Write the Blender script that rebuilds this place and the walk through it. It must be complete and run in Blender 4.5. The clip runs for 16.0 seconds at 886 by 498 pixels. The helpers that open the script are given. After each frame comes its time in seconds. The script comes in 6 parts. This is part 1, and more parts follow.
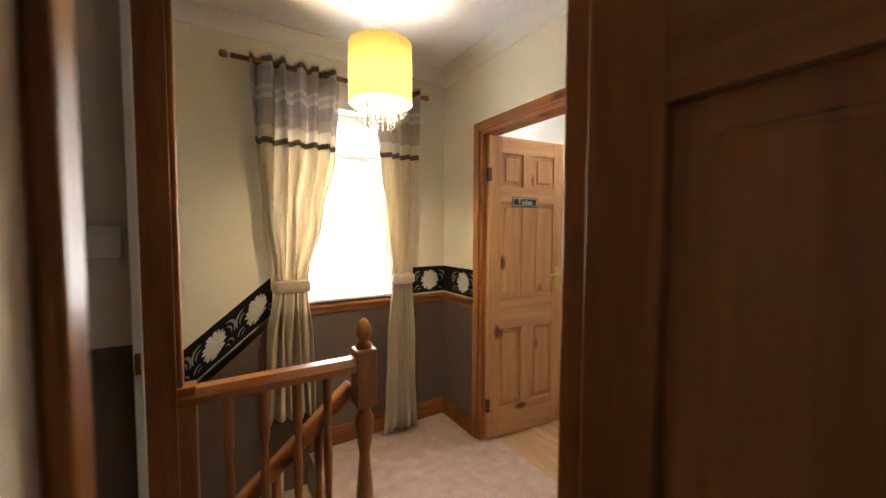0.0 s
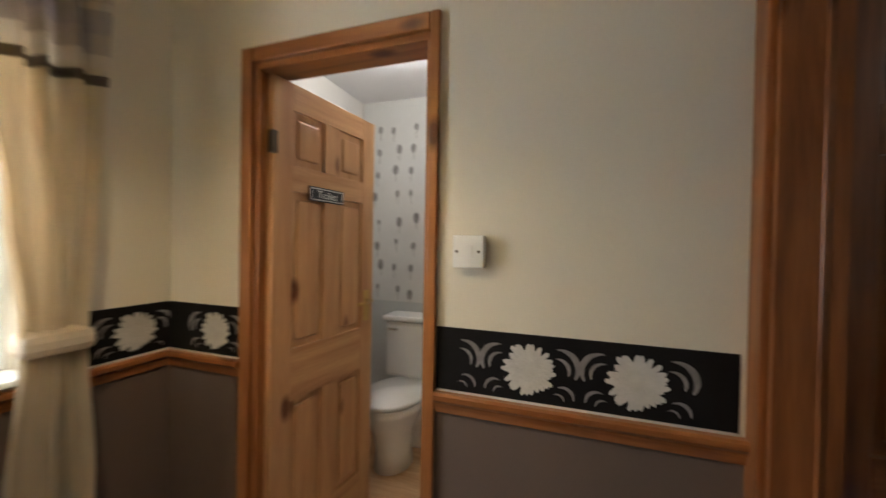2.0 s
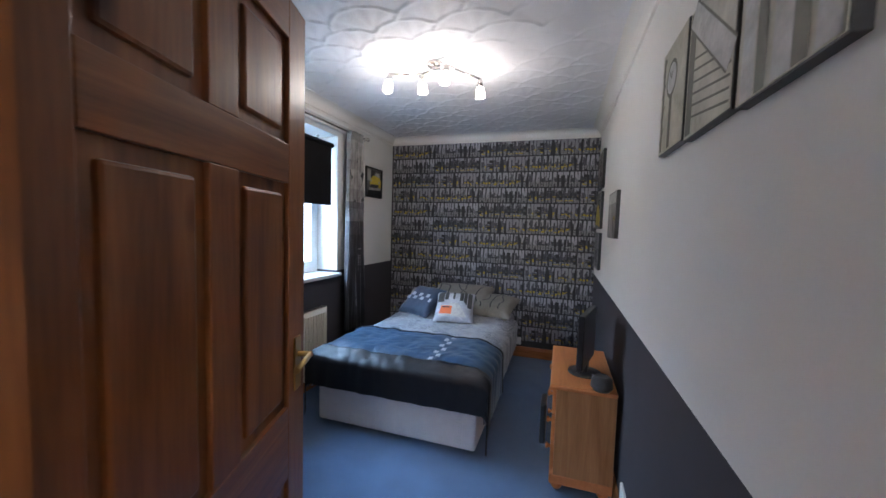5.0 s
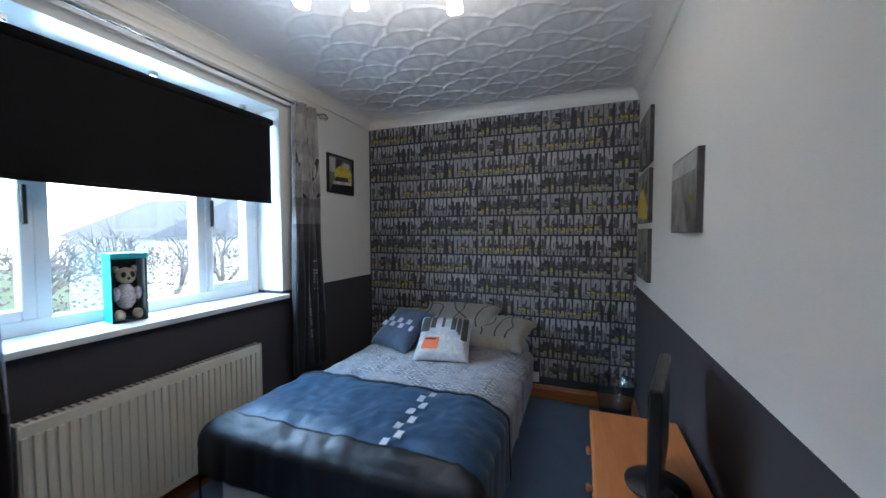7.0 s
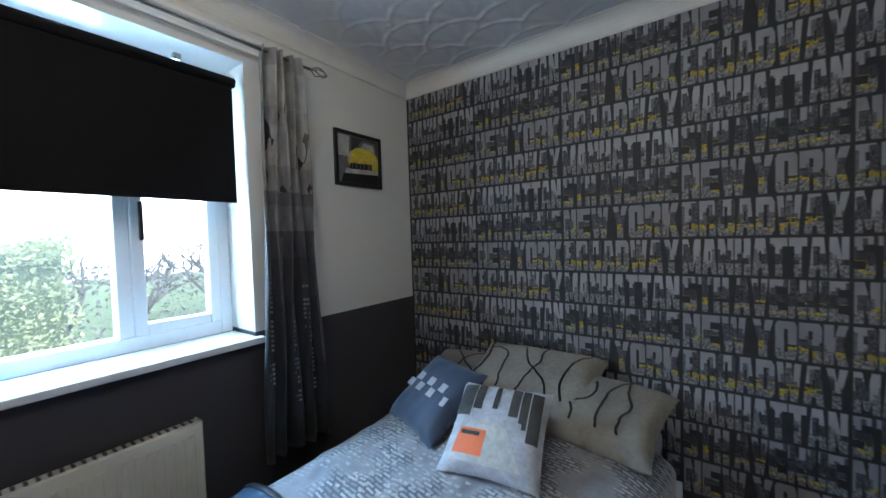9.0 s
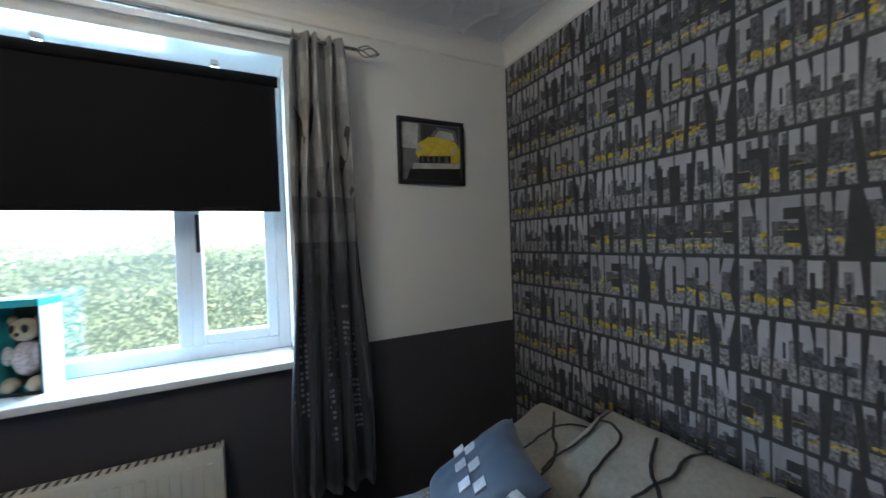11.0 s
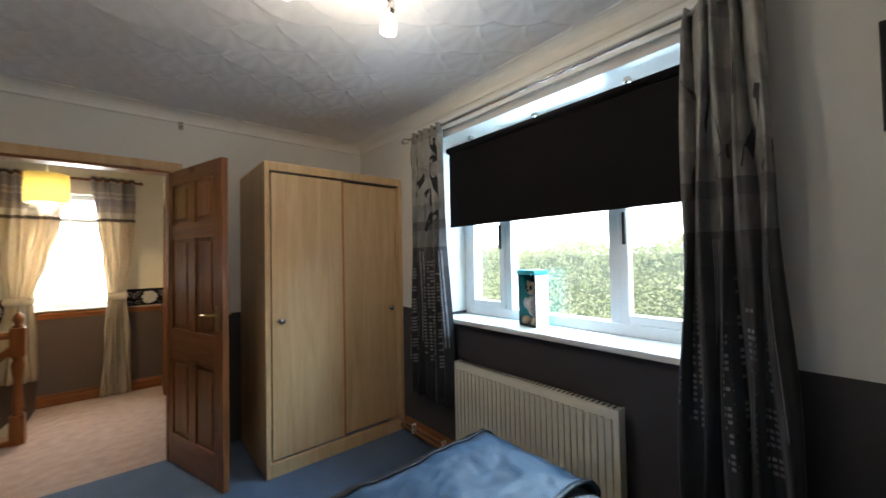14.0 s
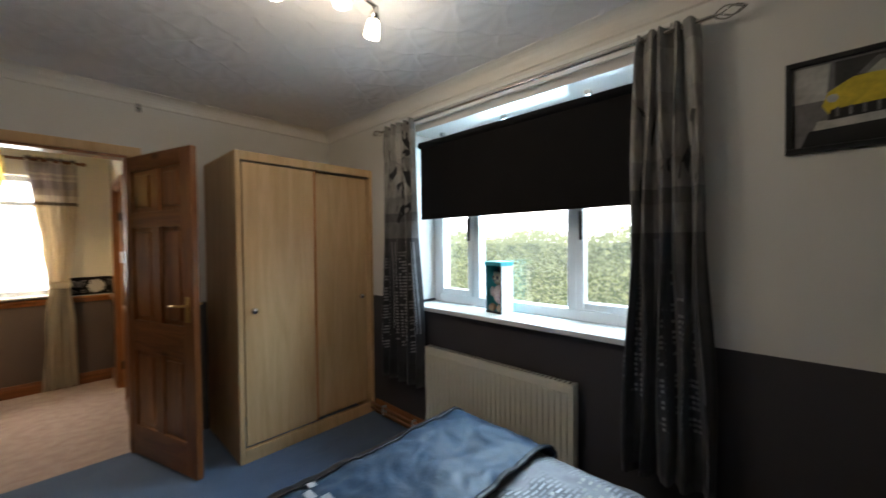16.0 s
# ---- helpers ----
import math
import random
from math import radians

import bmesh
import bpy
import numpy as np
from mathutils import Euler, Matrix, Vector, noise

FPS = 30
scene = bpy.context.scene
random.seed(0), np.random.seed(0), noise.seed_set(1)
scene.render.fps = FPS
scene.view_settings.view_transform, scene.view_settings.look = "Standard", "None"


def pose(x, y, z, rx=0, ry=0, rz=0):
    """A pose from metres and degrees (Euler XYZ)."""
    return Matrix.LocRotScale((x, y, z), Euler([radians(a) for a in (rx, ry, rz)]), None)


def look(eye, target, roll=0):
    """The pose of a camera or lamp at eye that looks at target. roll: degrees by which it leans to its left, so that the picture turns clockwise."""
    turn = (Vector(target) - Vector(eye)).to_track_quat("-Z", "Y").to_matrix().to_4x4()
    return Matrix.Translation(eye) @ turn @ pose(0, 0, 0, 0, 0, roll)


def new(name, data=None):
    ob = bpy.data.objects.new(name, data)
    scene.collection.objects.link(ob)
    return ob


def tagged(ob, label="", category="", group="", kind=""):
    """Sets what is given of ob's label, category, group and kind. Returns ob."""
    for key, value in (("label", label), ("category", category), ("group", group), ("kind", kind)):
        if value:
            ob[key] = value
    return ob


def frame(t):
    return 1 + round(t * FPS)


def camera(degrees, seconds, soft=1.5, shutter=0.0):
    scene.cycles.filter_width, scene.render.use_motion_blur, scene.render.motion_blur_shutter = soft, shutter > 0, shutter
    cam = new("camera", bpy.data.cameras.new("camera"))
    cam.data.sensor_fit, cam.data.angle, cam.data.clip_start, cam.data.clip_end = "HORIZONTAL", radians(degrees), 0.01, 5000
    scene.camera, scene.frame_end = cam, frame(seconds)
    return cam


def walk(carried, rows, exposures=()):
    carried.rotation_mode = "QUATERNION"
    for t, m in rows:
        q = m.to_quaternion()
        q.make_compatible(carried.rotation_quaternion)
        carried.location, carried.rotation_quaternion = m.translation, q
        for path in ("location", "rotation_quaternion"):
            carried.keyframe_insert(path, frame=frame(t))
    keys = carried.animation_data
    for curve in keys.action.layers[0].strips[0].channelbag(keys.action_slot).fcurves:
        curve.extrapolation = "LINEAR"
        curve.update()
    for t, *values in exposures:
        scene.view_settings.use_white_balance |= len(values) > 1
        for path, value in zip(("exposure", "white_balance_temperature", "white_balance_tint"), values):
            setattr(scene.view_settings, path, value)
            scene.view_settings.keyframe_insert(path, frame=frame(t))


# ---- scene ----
cam = camera(101.0, 16.0, shutter=0.4)
PATH = [
    (0, (-2.807, 3.58, 1.33), (-1.748, 5.274, 1.229), 0.2),
    (0.5, (-2.698, 3.775, 1.347), (-1.666, 5.485, 1.24), 0.1),
    (1, (-2.608, 3.966, 1.343), (-1.362, 5.528, 1.25), 0.4),
    (1.5, (-2.48, 4.14, 1.312), (-0.929, 5.401, 1.244), 0.9),
    (2, (-2.41, 4.335, 1.315), (-0.519, 4.985, 1.293), 1.0),
    (2.5, (-2.338, 4.525, 1.385), (-0.380, 4.195, 1.212), 2.6),
    (3, (-2.218, 4.55, 1.348), (-0.575, 3.413, 1.261), 0.6),
    (3.5, (-2.119, 4.441, 1.408), (-0.859, 2.894, 1.274), 1.5),
    (4, (-2.108, 4.262, 1.416), (-1.205, 2.483, 1.284), 0.9),
    (4.5, (-2.021, 4.158, 1.417), (-1.407, 2.26, 1.281), 1.7),
    (7, (-1.903, 3.059, 1.361), (-1.2, 1.189, 1.273), -0.1),
    (7.5, (-1.855, 2.775, 1.376), (-0.938, 1.0, 1.288), -1.2),
    (8, (-1.799, 2.508, 1.388), (-0.769, 0.796, 1.285), -1.2),
    (10.5, (-1.585, 1.357, 1.362), (-0.008, 0.127, 1.368), -1.9),
    (11, (-1.634, 1.232, 1.416), (0.155, 0.339, 1.368), -2.0),
    (11.5, (-1.687, 1.048, 1.422), (0.243, 0.524, 1.384), -1.8),
    (12, (-1.606, 0.932, 1.427), (0.352, 0.526, 1.374), -1.6),
    (12.5, (-1.564, 0.878, 1.397), (0.435, 0.802, 1.38), -1.4),
    (13, (-1.568, 0.768, 1.462), (0.326, 1.408, 1.407), -2.7),
    (13.5, (-1.586, 0.751, 1.464), (0.006, 1.961, 1.411), -2.3),
    (14, (-1.65, 0.665, 1.353), (-0.36, 2.192, 1.399), -1.1),
    (14.5, (-1.747, 0.646, 1.335), (-0.517, 2.222, 1.387), -1.0),
    (15, (-1.826, 0.606, 1.316), (-0.603, 2.188, 1.369), -1.1),
    (15.5, (-1.833, 0.581, 1.318), (-0.607, 2.161, 1.353), -1.2),
    (16, (-1.796, 0.629, 1.397), (-0.344, 2.003, 1.358), -0.6),
]

EXPOSURE = [(0.0, 0.6, 6500, 10), (1.0, 0.12, 6500, 10), (2.5, -0.1, 6000, 10), (3.5, 0.3, 5700, 12), (4.5, 0.55, 5600, 16), (7.0, 0.45, 5400, 10), (8.0, 0.4, 5400, 8), (11.5, 0.55, 5700, 6), (13.5, 0.5, 6300, 9), (14.5, 0.2, 6500, 9), (16.0, 0.05, 6700, 10)]
walk(cam, [(t, look(eye, target, roll)) for t, eye, target, roll in PATH], EXPOSURE)

# ---------------------------------------------------------------- plan
WX, DY, DYL = -2.30, 3.82, 3.93     # bedroom's picture wall, door wall (bedroom face, landing face)
LX, LW = -1.405, 5.81               # landing's toilet wall, landing's window wall
CEIL, DADO = 2.42, 0.965

# ---------------------------------------------------------------- light
world = bpy.data.worlds.new("overcast_sky")
scene.world = world
world.use_nodes = True
wn, wl = world.node_tree.nodes, world.node_tree.links
sky = wn.new("ShaderNodeTexSky")
sky.sky_type, sky.sun_disc = 'NISHITA', False
sky.sun_elevation, sky.sun_rotation = radians(43), radians(252)
sky.dust_density = 4.0
wl.new(sky.outputs[0], wn["Background"].inputs[0])
wn["Background"].inputs[1].default_value = 0.15


def lamp(name, kind, energy, m, color=(1, 1, 1), **kw):
    data = bpy.data.lights.new(name, kind)
    data.energy, data.color = energy, color
    if kind == 'AREA':
        data.shape, data.size, data.size_y = 'RECTANGLE', kw["size"], kw["size_y"]
    if kind in ('POINT', 'SPOT'):
        data.shadow_soft_size = kw.get("radius", 0.03)
    if kind == 'SUN':
        data.angle = kw["angle"]
    ob = new(name, data)
    ob.matrix_world = m
    return ob


lamp("sun", 'SUN', 5.0, look((-6, -2, 6), (0, 0, 0)), (1, 0.96, 0.9), angle=radians(15))
# daylight of the two windows
lamp("bedroom_daylight", 'AREA', 76, look((0.66, 1.85, 1.90), (-1.2, 1.85, 0.3)), (0.50, 0.76, 1.0), size=1.5, size_y=0.5)
lamp("landing_daylight", 'AREA', 16, look((-2.15, 6.02, 1.5), (-2.15, 4.0, 1.2)), (1, 0.97, 0.93), size=0.74, size_y=1.12)
lamp("pendant_light", 'POINT', 34, pose(-2.2, 5.05, 1.94), (1, 0.78, 0.46), radius=0.05)
SPOTS = [(-0.88, 1.86), (-1.08, 1.82), (-1.27, 1.90), (-1.42, 1.66)]
for sx, sy in SPOTS:
    lamp("spot_light", 'POINT', 1.8, pose(sx, sy, 2.20), (1, 0.86, 0.68), radius=0.03)
lamp("toilet_light", 'POINT', 9, pose(-0.75, 5.2, 2.25), (1, 0.95, 0.88), radius=0.08)

# ---------------------------------------------------------------- materials
MATS = {}


def mat(name, color, rough=0.6, metal=0.0, var=0.12, scale=6.0, stretch=(1, 1, 1), fine=60.0, bump=0.15, color2=None,
        emit=None, strength=0.0, trans=0.0, spec=0.5, sheen=0.0, fine_stretch=None):
    """A surface with broad and fine variation and fine relief."""
    m = bpy.data.materials.new(name)
    m.use_nodes = True
    n, l = m.node_tree.nodes, m.node_tree.links
    b = n["Principled BSDF"]
    tc = n.new("ShaderNodeTexCoord")
    mp = n.new("ShaderNodeMapping")
    mp.inputs["Scale"].default_value = stretch
    l.new(tc.outputs["Object"], mp.inputs[0])
    n1, n2 = n.new("ShaderNodeTexNoise"), n.new("ShaderNodeTexNoise")
    n1.inputs["Scale"].default_value, n1.inputs["Detail"].default_value = scale, 4
    n2.inputs["Scale"].default_value, n2.inputs["Detail"].default_value = fine, 3
    l.new(mp.outputs[0], n1.inputs[0]); l.new(mp.outputs[0], n2.inputs[0])
    r = n.new("ShaderNodeValToRGB")
    c2 = color2 or tuple(min(1, c * (1 + var)) for c in color)
    c1 = tuple(c * (1 - var) for c in color) if not color2 else color
    r.color_ramp.elements[0].position, r.color_ramp.elements[1].position = 0.3, 0.7
    r.color_ramp.elements[0].color, r.color_ramp.elements[1].color = (*c1, 1), (*c2, 1)
    mx = n.new("ShaderNodeMath"); mx.operation = 'MULTIPLY_ADD'
    mx.inputs[1].default_value = 0.35
    ad = n.new("ShaderNodeMath"); ad.operation = 'MULTIPLY'; ad.inputs[1].default_value = 0.65
    l.new(n1.outputs[0], ad.inputs[0]); l.new(n2.outputs[0], mx.inputs[0]); l.new(ad.outputs[0], mx.inputs[2])
    l.new(mx.outputs[0], r.inputs[0])
    l.new(r.outputs[0], b.inputs["Base Color"])
    bp = n.new("ShaderNodeBump")
    bp.inputs["Strength"].default_value, bp.inputs["Distance"].default_value = bump, 0.004
    l.new(n2.outputs[0], bp.inputs["Height"]); l.new(bp.outputs[0], b.inputs["Normal"])
    b.inputs["Roughness"].default_value, b.inputs["Metallic"].default_value = rough, metal
    b.inputs["Specular IOR Level"].default_value = spec
    b.inputs["Sheen Weight"].default_value = sheen
    b.inputs["Transmission Weight"].default_value = trans
    if emit:
        b.inputs["Emission Color"].default_value, b.inputs["Emission Strength"].default_value = (*emit, 1), strength
    MATS[name] = m
    return m


def wood(name, dark, light, rough=0.38, along=2, knots=True, scale=1.0):
    """Pine: stretched grain, growth bands and dark knots."""
    m = bpy.data.materials.new(name)
    m.use_nodes = True
    n, l = m.node_tree.nodes, m.node_tree.links
    b = n["Principled BSDF"]
    tc, mp = n.new("ShaderNodeTexCoord"), n.new("ShaderNodeMapping")
    s = [9 * scale] * 3
    s[along] = 0.7 * scale
    mp.inputs["Scale"].default_value = s
    info = n.new("ShaderNodeObjectInfo")
    sc = n.new("ShaderNodeVectorMath"); sc.operation = 'SCALE'; sc.inputs[0].default_value = (3, 5, 7)
    l.new(info.outputs["Random"], sc.inputs["Scale"])
    l.new(tc.outputs["Object"], mp.inputs[0]); l.new(sc.outputs[0], mp.inputs["Location"])
    n1, n2 = n.new("ShaderNodeTexNoise"), n.new("ShaderNodeTexNoise")
    n1.inputs["Scale"].default_value, n1.inputs["Detail"].default_value, n1.inputs["Distortion"].default_value = 1.6, 3, 1.2
    n2.inputs["Scale"].default_value, n2.inputs["Detail"].default_value = 14, 4
    l.new(mp.outputs[0], n1.inputs[0]); l.new(mp.outputs[0], n2.inputs[0])
    mix = n.new("ShaderNodeMath"); mix.operation = 'MULTIPLY_ADD'; mix.inputs[1].default_value = 0.3
    sub = n.new("ShaderNodeMath"); sub.operation = 'MULTIPLY'; sub.inputs[1].default_value = 0.7
    l.new(n1.outputs[0], sub.inputs[0]); l.new(n2.outputs[0], mix.inputs[0]); l.new(sub.outputs[0], mix.inputs[2])
    r = n.new("ShaderNodeValToRGB")
    r.color_ramp.elements[0].position, r.color_ramp.elements[1].position = 0.32, 0.66
    r.color_ramp.elements[0].color, r.color_ramp.elements[1].color = (*dark, 1), (*light, 1)
    l.new(mix.outputs[0], r.inputs[0])
    out = r.outputs[0]
    if knots:
        mp2 = n.new("ShaderNodeMapping")
        k = [5.5] * 3
        k[along] = 2.6
        mp2.inputs["Scale"].default_value = k
        l.new(tc.outputs["Object"], mp2.inputs[0]); l.new(sc.outputs[0], mp2.inputs["Location"])
        v = n.new("ShaderNodeTexVoronoi"); v.inputs["Scale"].default_value = 1.0
        l.new(mp2.outputs[0], v.inputs[0])
        kr = n.new("ShaderNodeValToRGB")
        kr.color_ramp.elements[0].position, kr.color_ramp.elements[1].position = 0.07, 0.16
        kr.color_ramp.elements[0].color, kr.color_ramp.elements[1].color = (0.25, 0.15, 0.10, 1), (1, 1, 1, 1)
        l.new(v.outputs["Distance"], kr.inputs[0])
        mu = n.new("ShaderNodeMix"); mu.data_type, mu.blend_type = 'RGBA', 'MULTIPLY'
        mu.inputs[0].default_value = 1.0
        l.new(out, mu.inputs[6]); l.new(kr.outputs[0], mu.inputs[7])
        out = mu.outputs[2]
    l.new(out, b.inputs["Base Color"])
    bp = n.new("ShaderNodeBump"); bp.inputs["Strength"].default_value, bp.inputs["Distance"].default_value = 0.12, 0.002
    l.new(n2.outputs[0], bp.inputs["Height"]); l.new(bp.outputs[0], b.inputs["Normal"])
    b.inputs["Roughness"].default_value, b.inputs["Specular IOR Level"].default_value = rough, 0.35
    MATS[name] = m
    return m


def bands(name, stops, axis=2, lo=0.0, hi=1.0, rough=0.8, noise_amount=0.15, fine=90.0, streak=(1, 1, 1), sheen=0.2, trans=0.0):
    """A fabric or print whose colour goes in bands along one axis."""
    m = bpy.data.materials.new(name)
    m.use_nodes = True
    n, l = m.node_tree.nodes, m.node_tree.links
    b = n["Principled BSDF"]
    tc = n.new("ShaderNodeTexCoord")
    sp = n.new("ShaderNodeSeparateXYZ"); l.new(tc.outputs["Object"], sp.inputs[0])
    mr = n.new("ShaderNodeMapRange"); mr.inputs[1].default_value, mr.inputs[2].default_value = lo, hi
    l.new(sp.outputs[axis], mr.inputs[0])
    r = n.new("ShaderNodeValToRGB"); r.color_ramp.interpolation = 'CONSTANT'
    e = r.color_ramp.elements
    e[0].position, e[0].color = stops[0][0], (*stops[0][1], 1)
    e[1].position, e[1].color = stops[1][0], (*stops[1][1], 1)
    for p, c in stops[2:]:
        e.new(p).color = (*c, 1)
    l.new(mr.outputs[0], r.inputs[0])
    mp = n.new("ShaderNodeMapping"); mp.inputs["Scale"].default_value = streak
    l.new(tc.outputs["Object"], mp.inputs[0])
    nz = n.new("ShaderNodeTexNoise"); nz.inputs["Scale"].default_value, nz.inputs["Detail"].default_value = fine, 3
    l.new(mp.outputs[0], nz.inputs[0])
    nr = n.new("ShaderNodeMapRange"); nr.inputs[1].default_value, nr.inputs[2].default_value = 0.3, 0.7
    nr.inputs[3].default_value, nr.inputs[4].default_value = 1 - noise_amount, 1 + noise_amount
    l.new(nz.outputs[0], nr.inputs[0])
    mu = n.new("ShaderNodeVectorMath"); mu.operation = 'SCALE'
    l.new(r.outputs[0], mu.inputs[0]); l.new(nr.outputs[0], mu.inputs["Scale"])
    l.new(mu.outputs[0], b.inputs["Base Color"])
    bp = n.new("ShaderNodeBump"); bp.inputs["Strength"].default_value, bp.inputs["Distance"].default_value = 0.2, 0.002
    l.new(nz.outputs[0], bp.inputs["Height"]); l.new(bp.outputs[0], b.inputs["Normal"])
    b.inputs["Roughness"].default_value, b.inputs["Sheen Weight"].default_value = rough, sheen
    if trans:
        tr, ms = n.new("ShaderNodeBsdfTranslucent"), n.new("ShaderNodeMixShader")
        ms.inputs[0].default_value = trans
        l.new(mu.outputs[0], tr.inputs[0]); l.new(b.outputs[0], ms.inputs[1]); l.new(tr.outputs[0], ms.inputs[2])
        l.new(ms.outputs[0], n["Material Output"].inputs[0])
    MATS[name] = m
    return m


def glass(name, tint=(1, 1, 1), rough=0.0, glare_haze=0.0):
    """Clear glass; an optional translucent share adds the haze of an overexposed window."""
    m = bpy.data.materials.new(name)
    m.use_nodes = True
    n, l = m.node_tree.nodes, m.node_tree.links
    t, g, ms = n.new("ShaderNodeBsdfTransparent"), n.new("ShaderNodeBsdfGlossy"), n.new("ShaderNodeMixShader")
    t.inputs[0].default_value = (*tint, 1)
    g.inputs["Roughness"].default_value = 0.02 + rough
    ms.inputs[0].default_value = 0.06
    veil, mv = n.new("ShaderNodeBsdfTranslucent"), n.new("ShaderNodeMixShader")
    veil.inputs[0].default_value = (0.9, 0.95, 0.97, 1)
    mv.inputs[0].default_value = glare_haze
    l.new(t.outputs[0], mv.inputs[1]); l.new(veil.outputs[0], mv.inputs[2])
    l.new(mv.outputs[0], ms.inputs[1]); l.new(g.outputs[0], ms.inputs[2])
    l.new(ms.outputs[0], n["Material Output"].inputs[0])
    MATS[name] = m
    return m


CREAM = mat("cream_emulsion", (0.74, 0.69, 0.57), 0.85, var=0.03, scale=2.5, fine=130, bump=0.12)
TAUPE = mat("taupe_emulsion", (0.135, 0.098, 0.08), 0.8, var=0.04, scale=2.5, fine=130, bump=0.12)
OFFWHITE = mat("off_white_emulsion", (0.74, 0.72, 0.68), 0.85, var=0.03, scale=2.5, fine=130, bump=0.12)
CHARCOAL = mat("charcoal_emulsion", (0.060, 0.055, 0.061), 0.8, spec=0.3, var=0.05, scale=3, fine=130, bump=0.12)
CEILM = mat("textured_ceiling_paint", (0.78, 0.77, 0.78), 0.7, var=0.03, scale=3, fine=90, bump=0.15)
COVE = mat("coving_paint", (0.78, 0.75, 0.70), 0.7, var=0.02)
BLUEC = mat("blue_carpet", (0.075, 0.135, 0.25), 0.95, var=0.22, scale=5, fine=350, bump=0.8, sheen=0.3)
PINKC = mat("beige_pink_carpet", (0.42, 0.27, 0.21), 0.95, scale=14, fine=300, bump=0.8, color2=(0.62, 0.50, 0.42), sheen=0.3)
LAMIN = wood("laminate_floor", (0.42, 0.25, 0.13), (0.62, 0.42, 0.25), 0.4, along=1, knots=False)
PINE = wood("golden_pine", (0.21, 0.075, 0.023), (0.38, 0.155, 0.05), 0.32)
PINEX = wood("golden_pine_lengthwise_x", (0.21, 0.075, 0.023), (0.38, 0.155, 0.05), 0.32, along=0)
PINEY = wood("golden_pine_lengthwise_y", (0.21, 0.075, 0.023), (0.38, 0.155, 0.05), 0.32, along=1)
STAIN = wood("stained_pine", (0.15, 0.052, 0.017), (0.32, 0.122, 0.04), 0.30)
STAINX = wood("stained_pine_lengthwise_x", (0.15, 0.052, 0.017), (0.32, 0.122, 0.04), 0.30, along=0)
TOILETW = wood("pale_pine", (0.44, 0.22, 0.095), (0.62, 0.36, 0.17), 0.36)
TOILETX = wood("pale_pine_lengthwise_x", (0.44, 0.22, 0.095), (0.62, 0.36, 0.17), 0.36, along=0)
BEECH = wood("beech_effect", (0.56, 0.35, 0.17), (0.70, 0.48, 0.26), 0.42, knots=False)
ORANGEW = wood("orange_pine", (0.42, 0.15, 0.045), (0.56, 0.22, 0.075), 0.35, along=1, knots=False)
BLACKB = mat("black_border_paper", (0.007, 0.0065, 0.007), 0.75, var=0.2, bump=0.1, spec=0.2)
FLOWER = mat("silver_white_print", (0.62, 0.60, 0.56), 0.55, var=0.12, scale=30, fine=200, bump=0.4)
SCROLL = mat("grey_scroll_print", (0.24, 0.225, 0.22), 0.5, var=0.35, scale=25)
WHITEP = mat("white_gloss_paint", (0.82, 0.82, 0.80), 0.35, var=0.02)
UPVC = mat("white_plastic", (0.80, 0.82, 0.83), 0.3, var=0.02, bump=0.03)
RADM = mat("cream_enamel", (0.74, 0.70, 0.58), 0.35, var=0.03, bump=0.03)
BLIND = mat("black_roller_blind", (0.009, 0.008, 0.0085), 0.9, var=0.1, fine=300, spec=0.15)
CHROME = mat("brushed_steel", (0.62, 0.60, 0.57), 0.25, 1.0, var=0.05, bump=0.03)
BRASS = mat("brass", (0.62, 0.42, 0.16), 0.28, 1.0, var=0.08, bump=0.05)
BRONZE = mat("dark_bronze", (0.09, 0.065, 0.04), 0.4, 0.8, var=0.15, bump=0.05)
BLACKP = mat("black_plastic", (0.012, 0.012, 0.013), 0.35, var=0.15, bump=0.05)
SCREEN = mat("dark_screen", (0.01, 0.011, 0.013), 0.08, var=0.1, bump=0.0)
CERAMIC = mat("white_ceramic", (0.82, 0.81, 0.79), 0.12, var=0.02, bump=0.0)
GLASS = glass("window_glass", glare_haze=0.02)
CLEAR = glass("clear_plastic", (0.82, 0.86, 0.9), 0.05)
DIVAN = mat("white_quilted_ticking", (0.66, 0.67, 0.71), 0.7, var=0.05, scale=20, fine=120, bump=0.6)
SATIN = mat("blue_black_satin", (0.009, 0.040, 0.090), 0.50, var=0.35, scale=9, fine=70, bump=0.25, sheen=0.12, spec=0.5)
HEM = mat("black_satin_hem", (0.008, 0.008, 0.011), 0.45, var=0.3, scale=9, fine=70, bump=0.25, spec=0.4)
NAVY = mat("navy_cushion_fabric", (0.035, 0.05, 0.085), 0.6, var=0.2, fine=200, sheen=0.2)
PRINTG = mat("pale_grey_print", (0.42, 0.42, 0.45), 0.75, var=0.3, scale=14, fine=80)
ORANGE = mat("orange_red_print", (0.72, 0.16, 0.05), 0.6, var=0.1)
YELLOW = mat("taxi_yellow_print", (0.66, 0.50, 0.04), 0.5, var=0.2, scale=30)
GREYP = mat("mid_grey_print", (0.16, 0.155, 0.16), 0.6, var=0.3, scale=25)
PALEP = mat("pale_photo_print", (0.46, 0.45, 0.42), 0.6, var=0.3, scale=18, fine=60)
DARKP = mat("dark_photo_print", (0.05, 0.048, 0.045), 0.5, var=0.4, scale=18)
SEPIA = mat("sepia_photo_print", (0.32, 0.30, 0.22), 0.6, scale=9, color2=(0.56, 0.53, 0.42), fine=50)
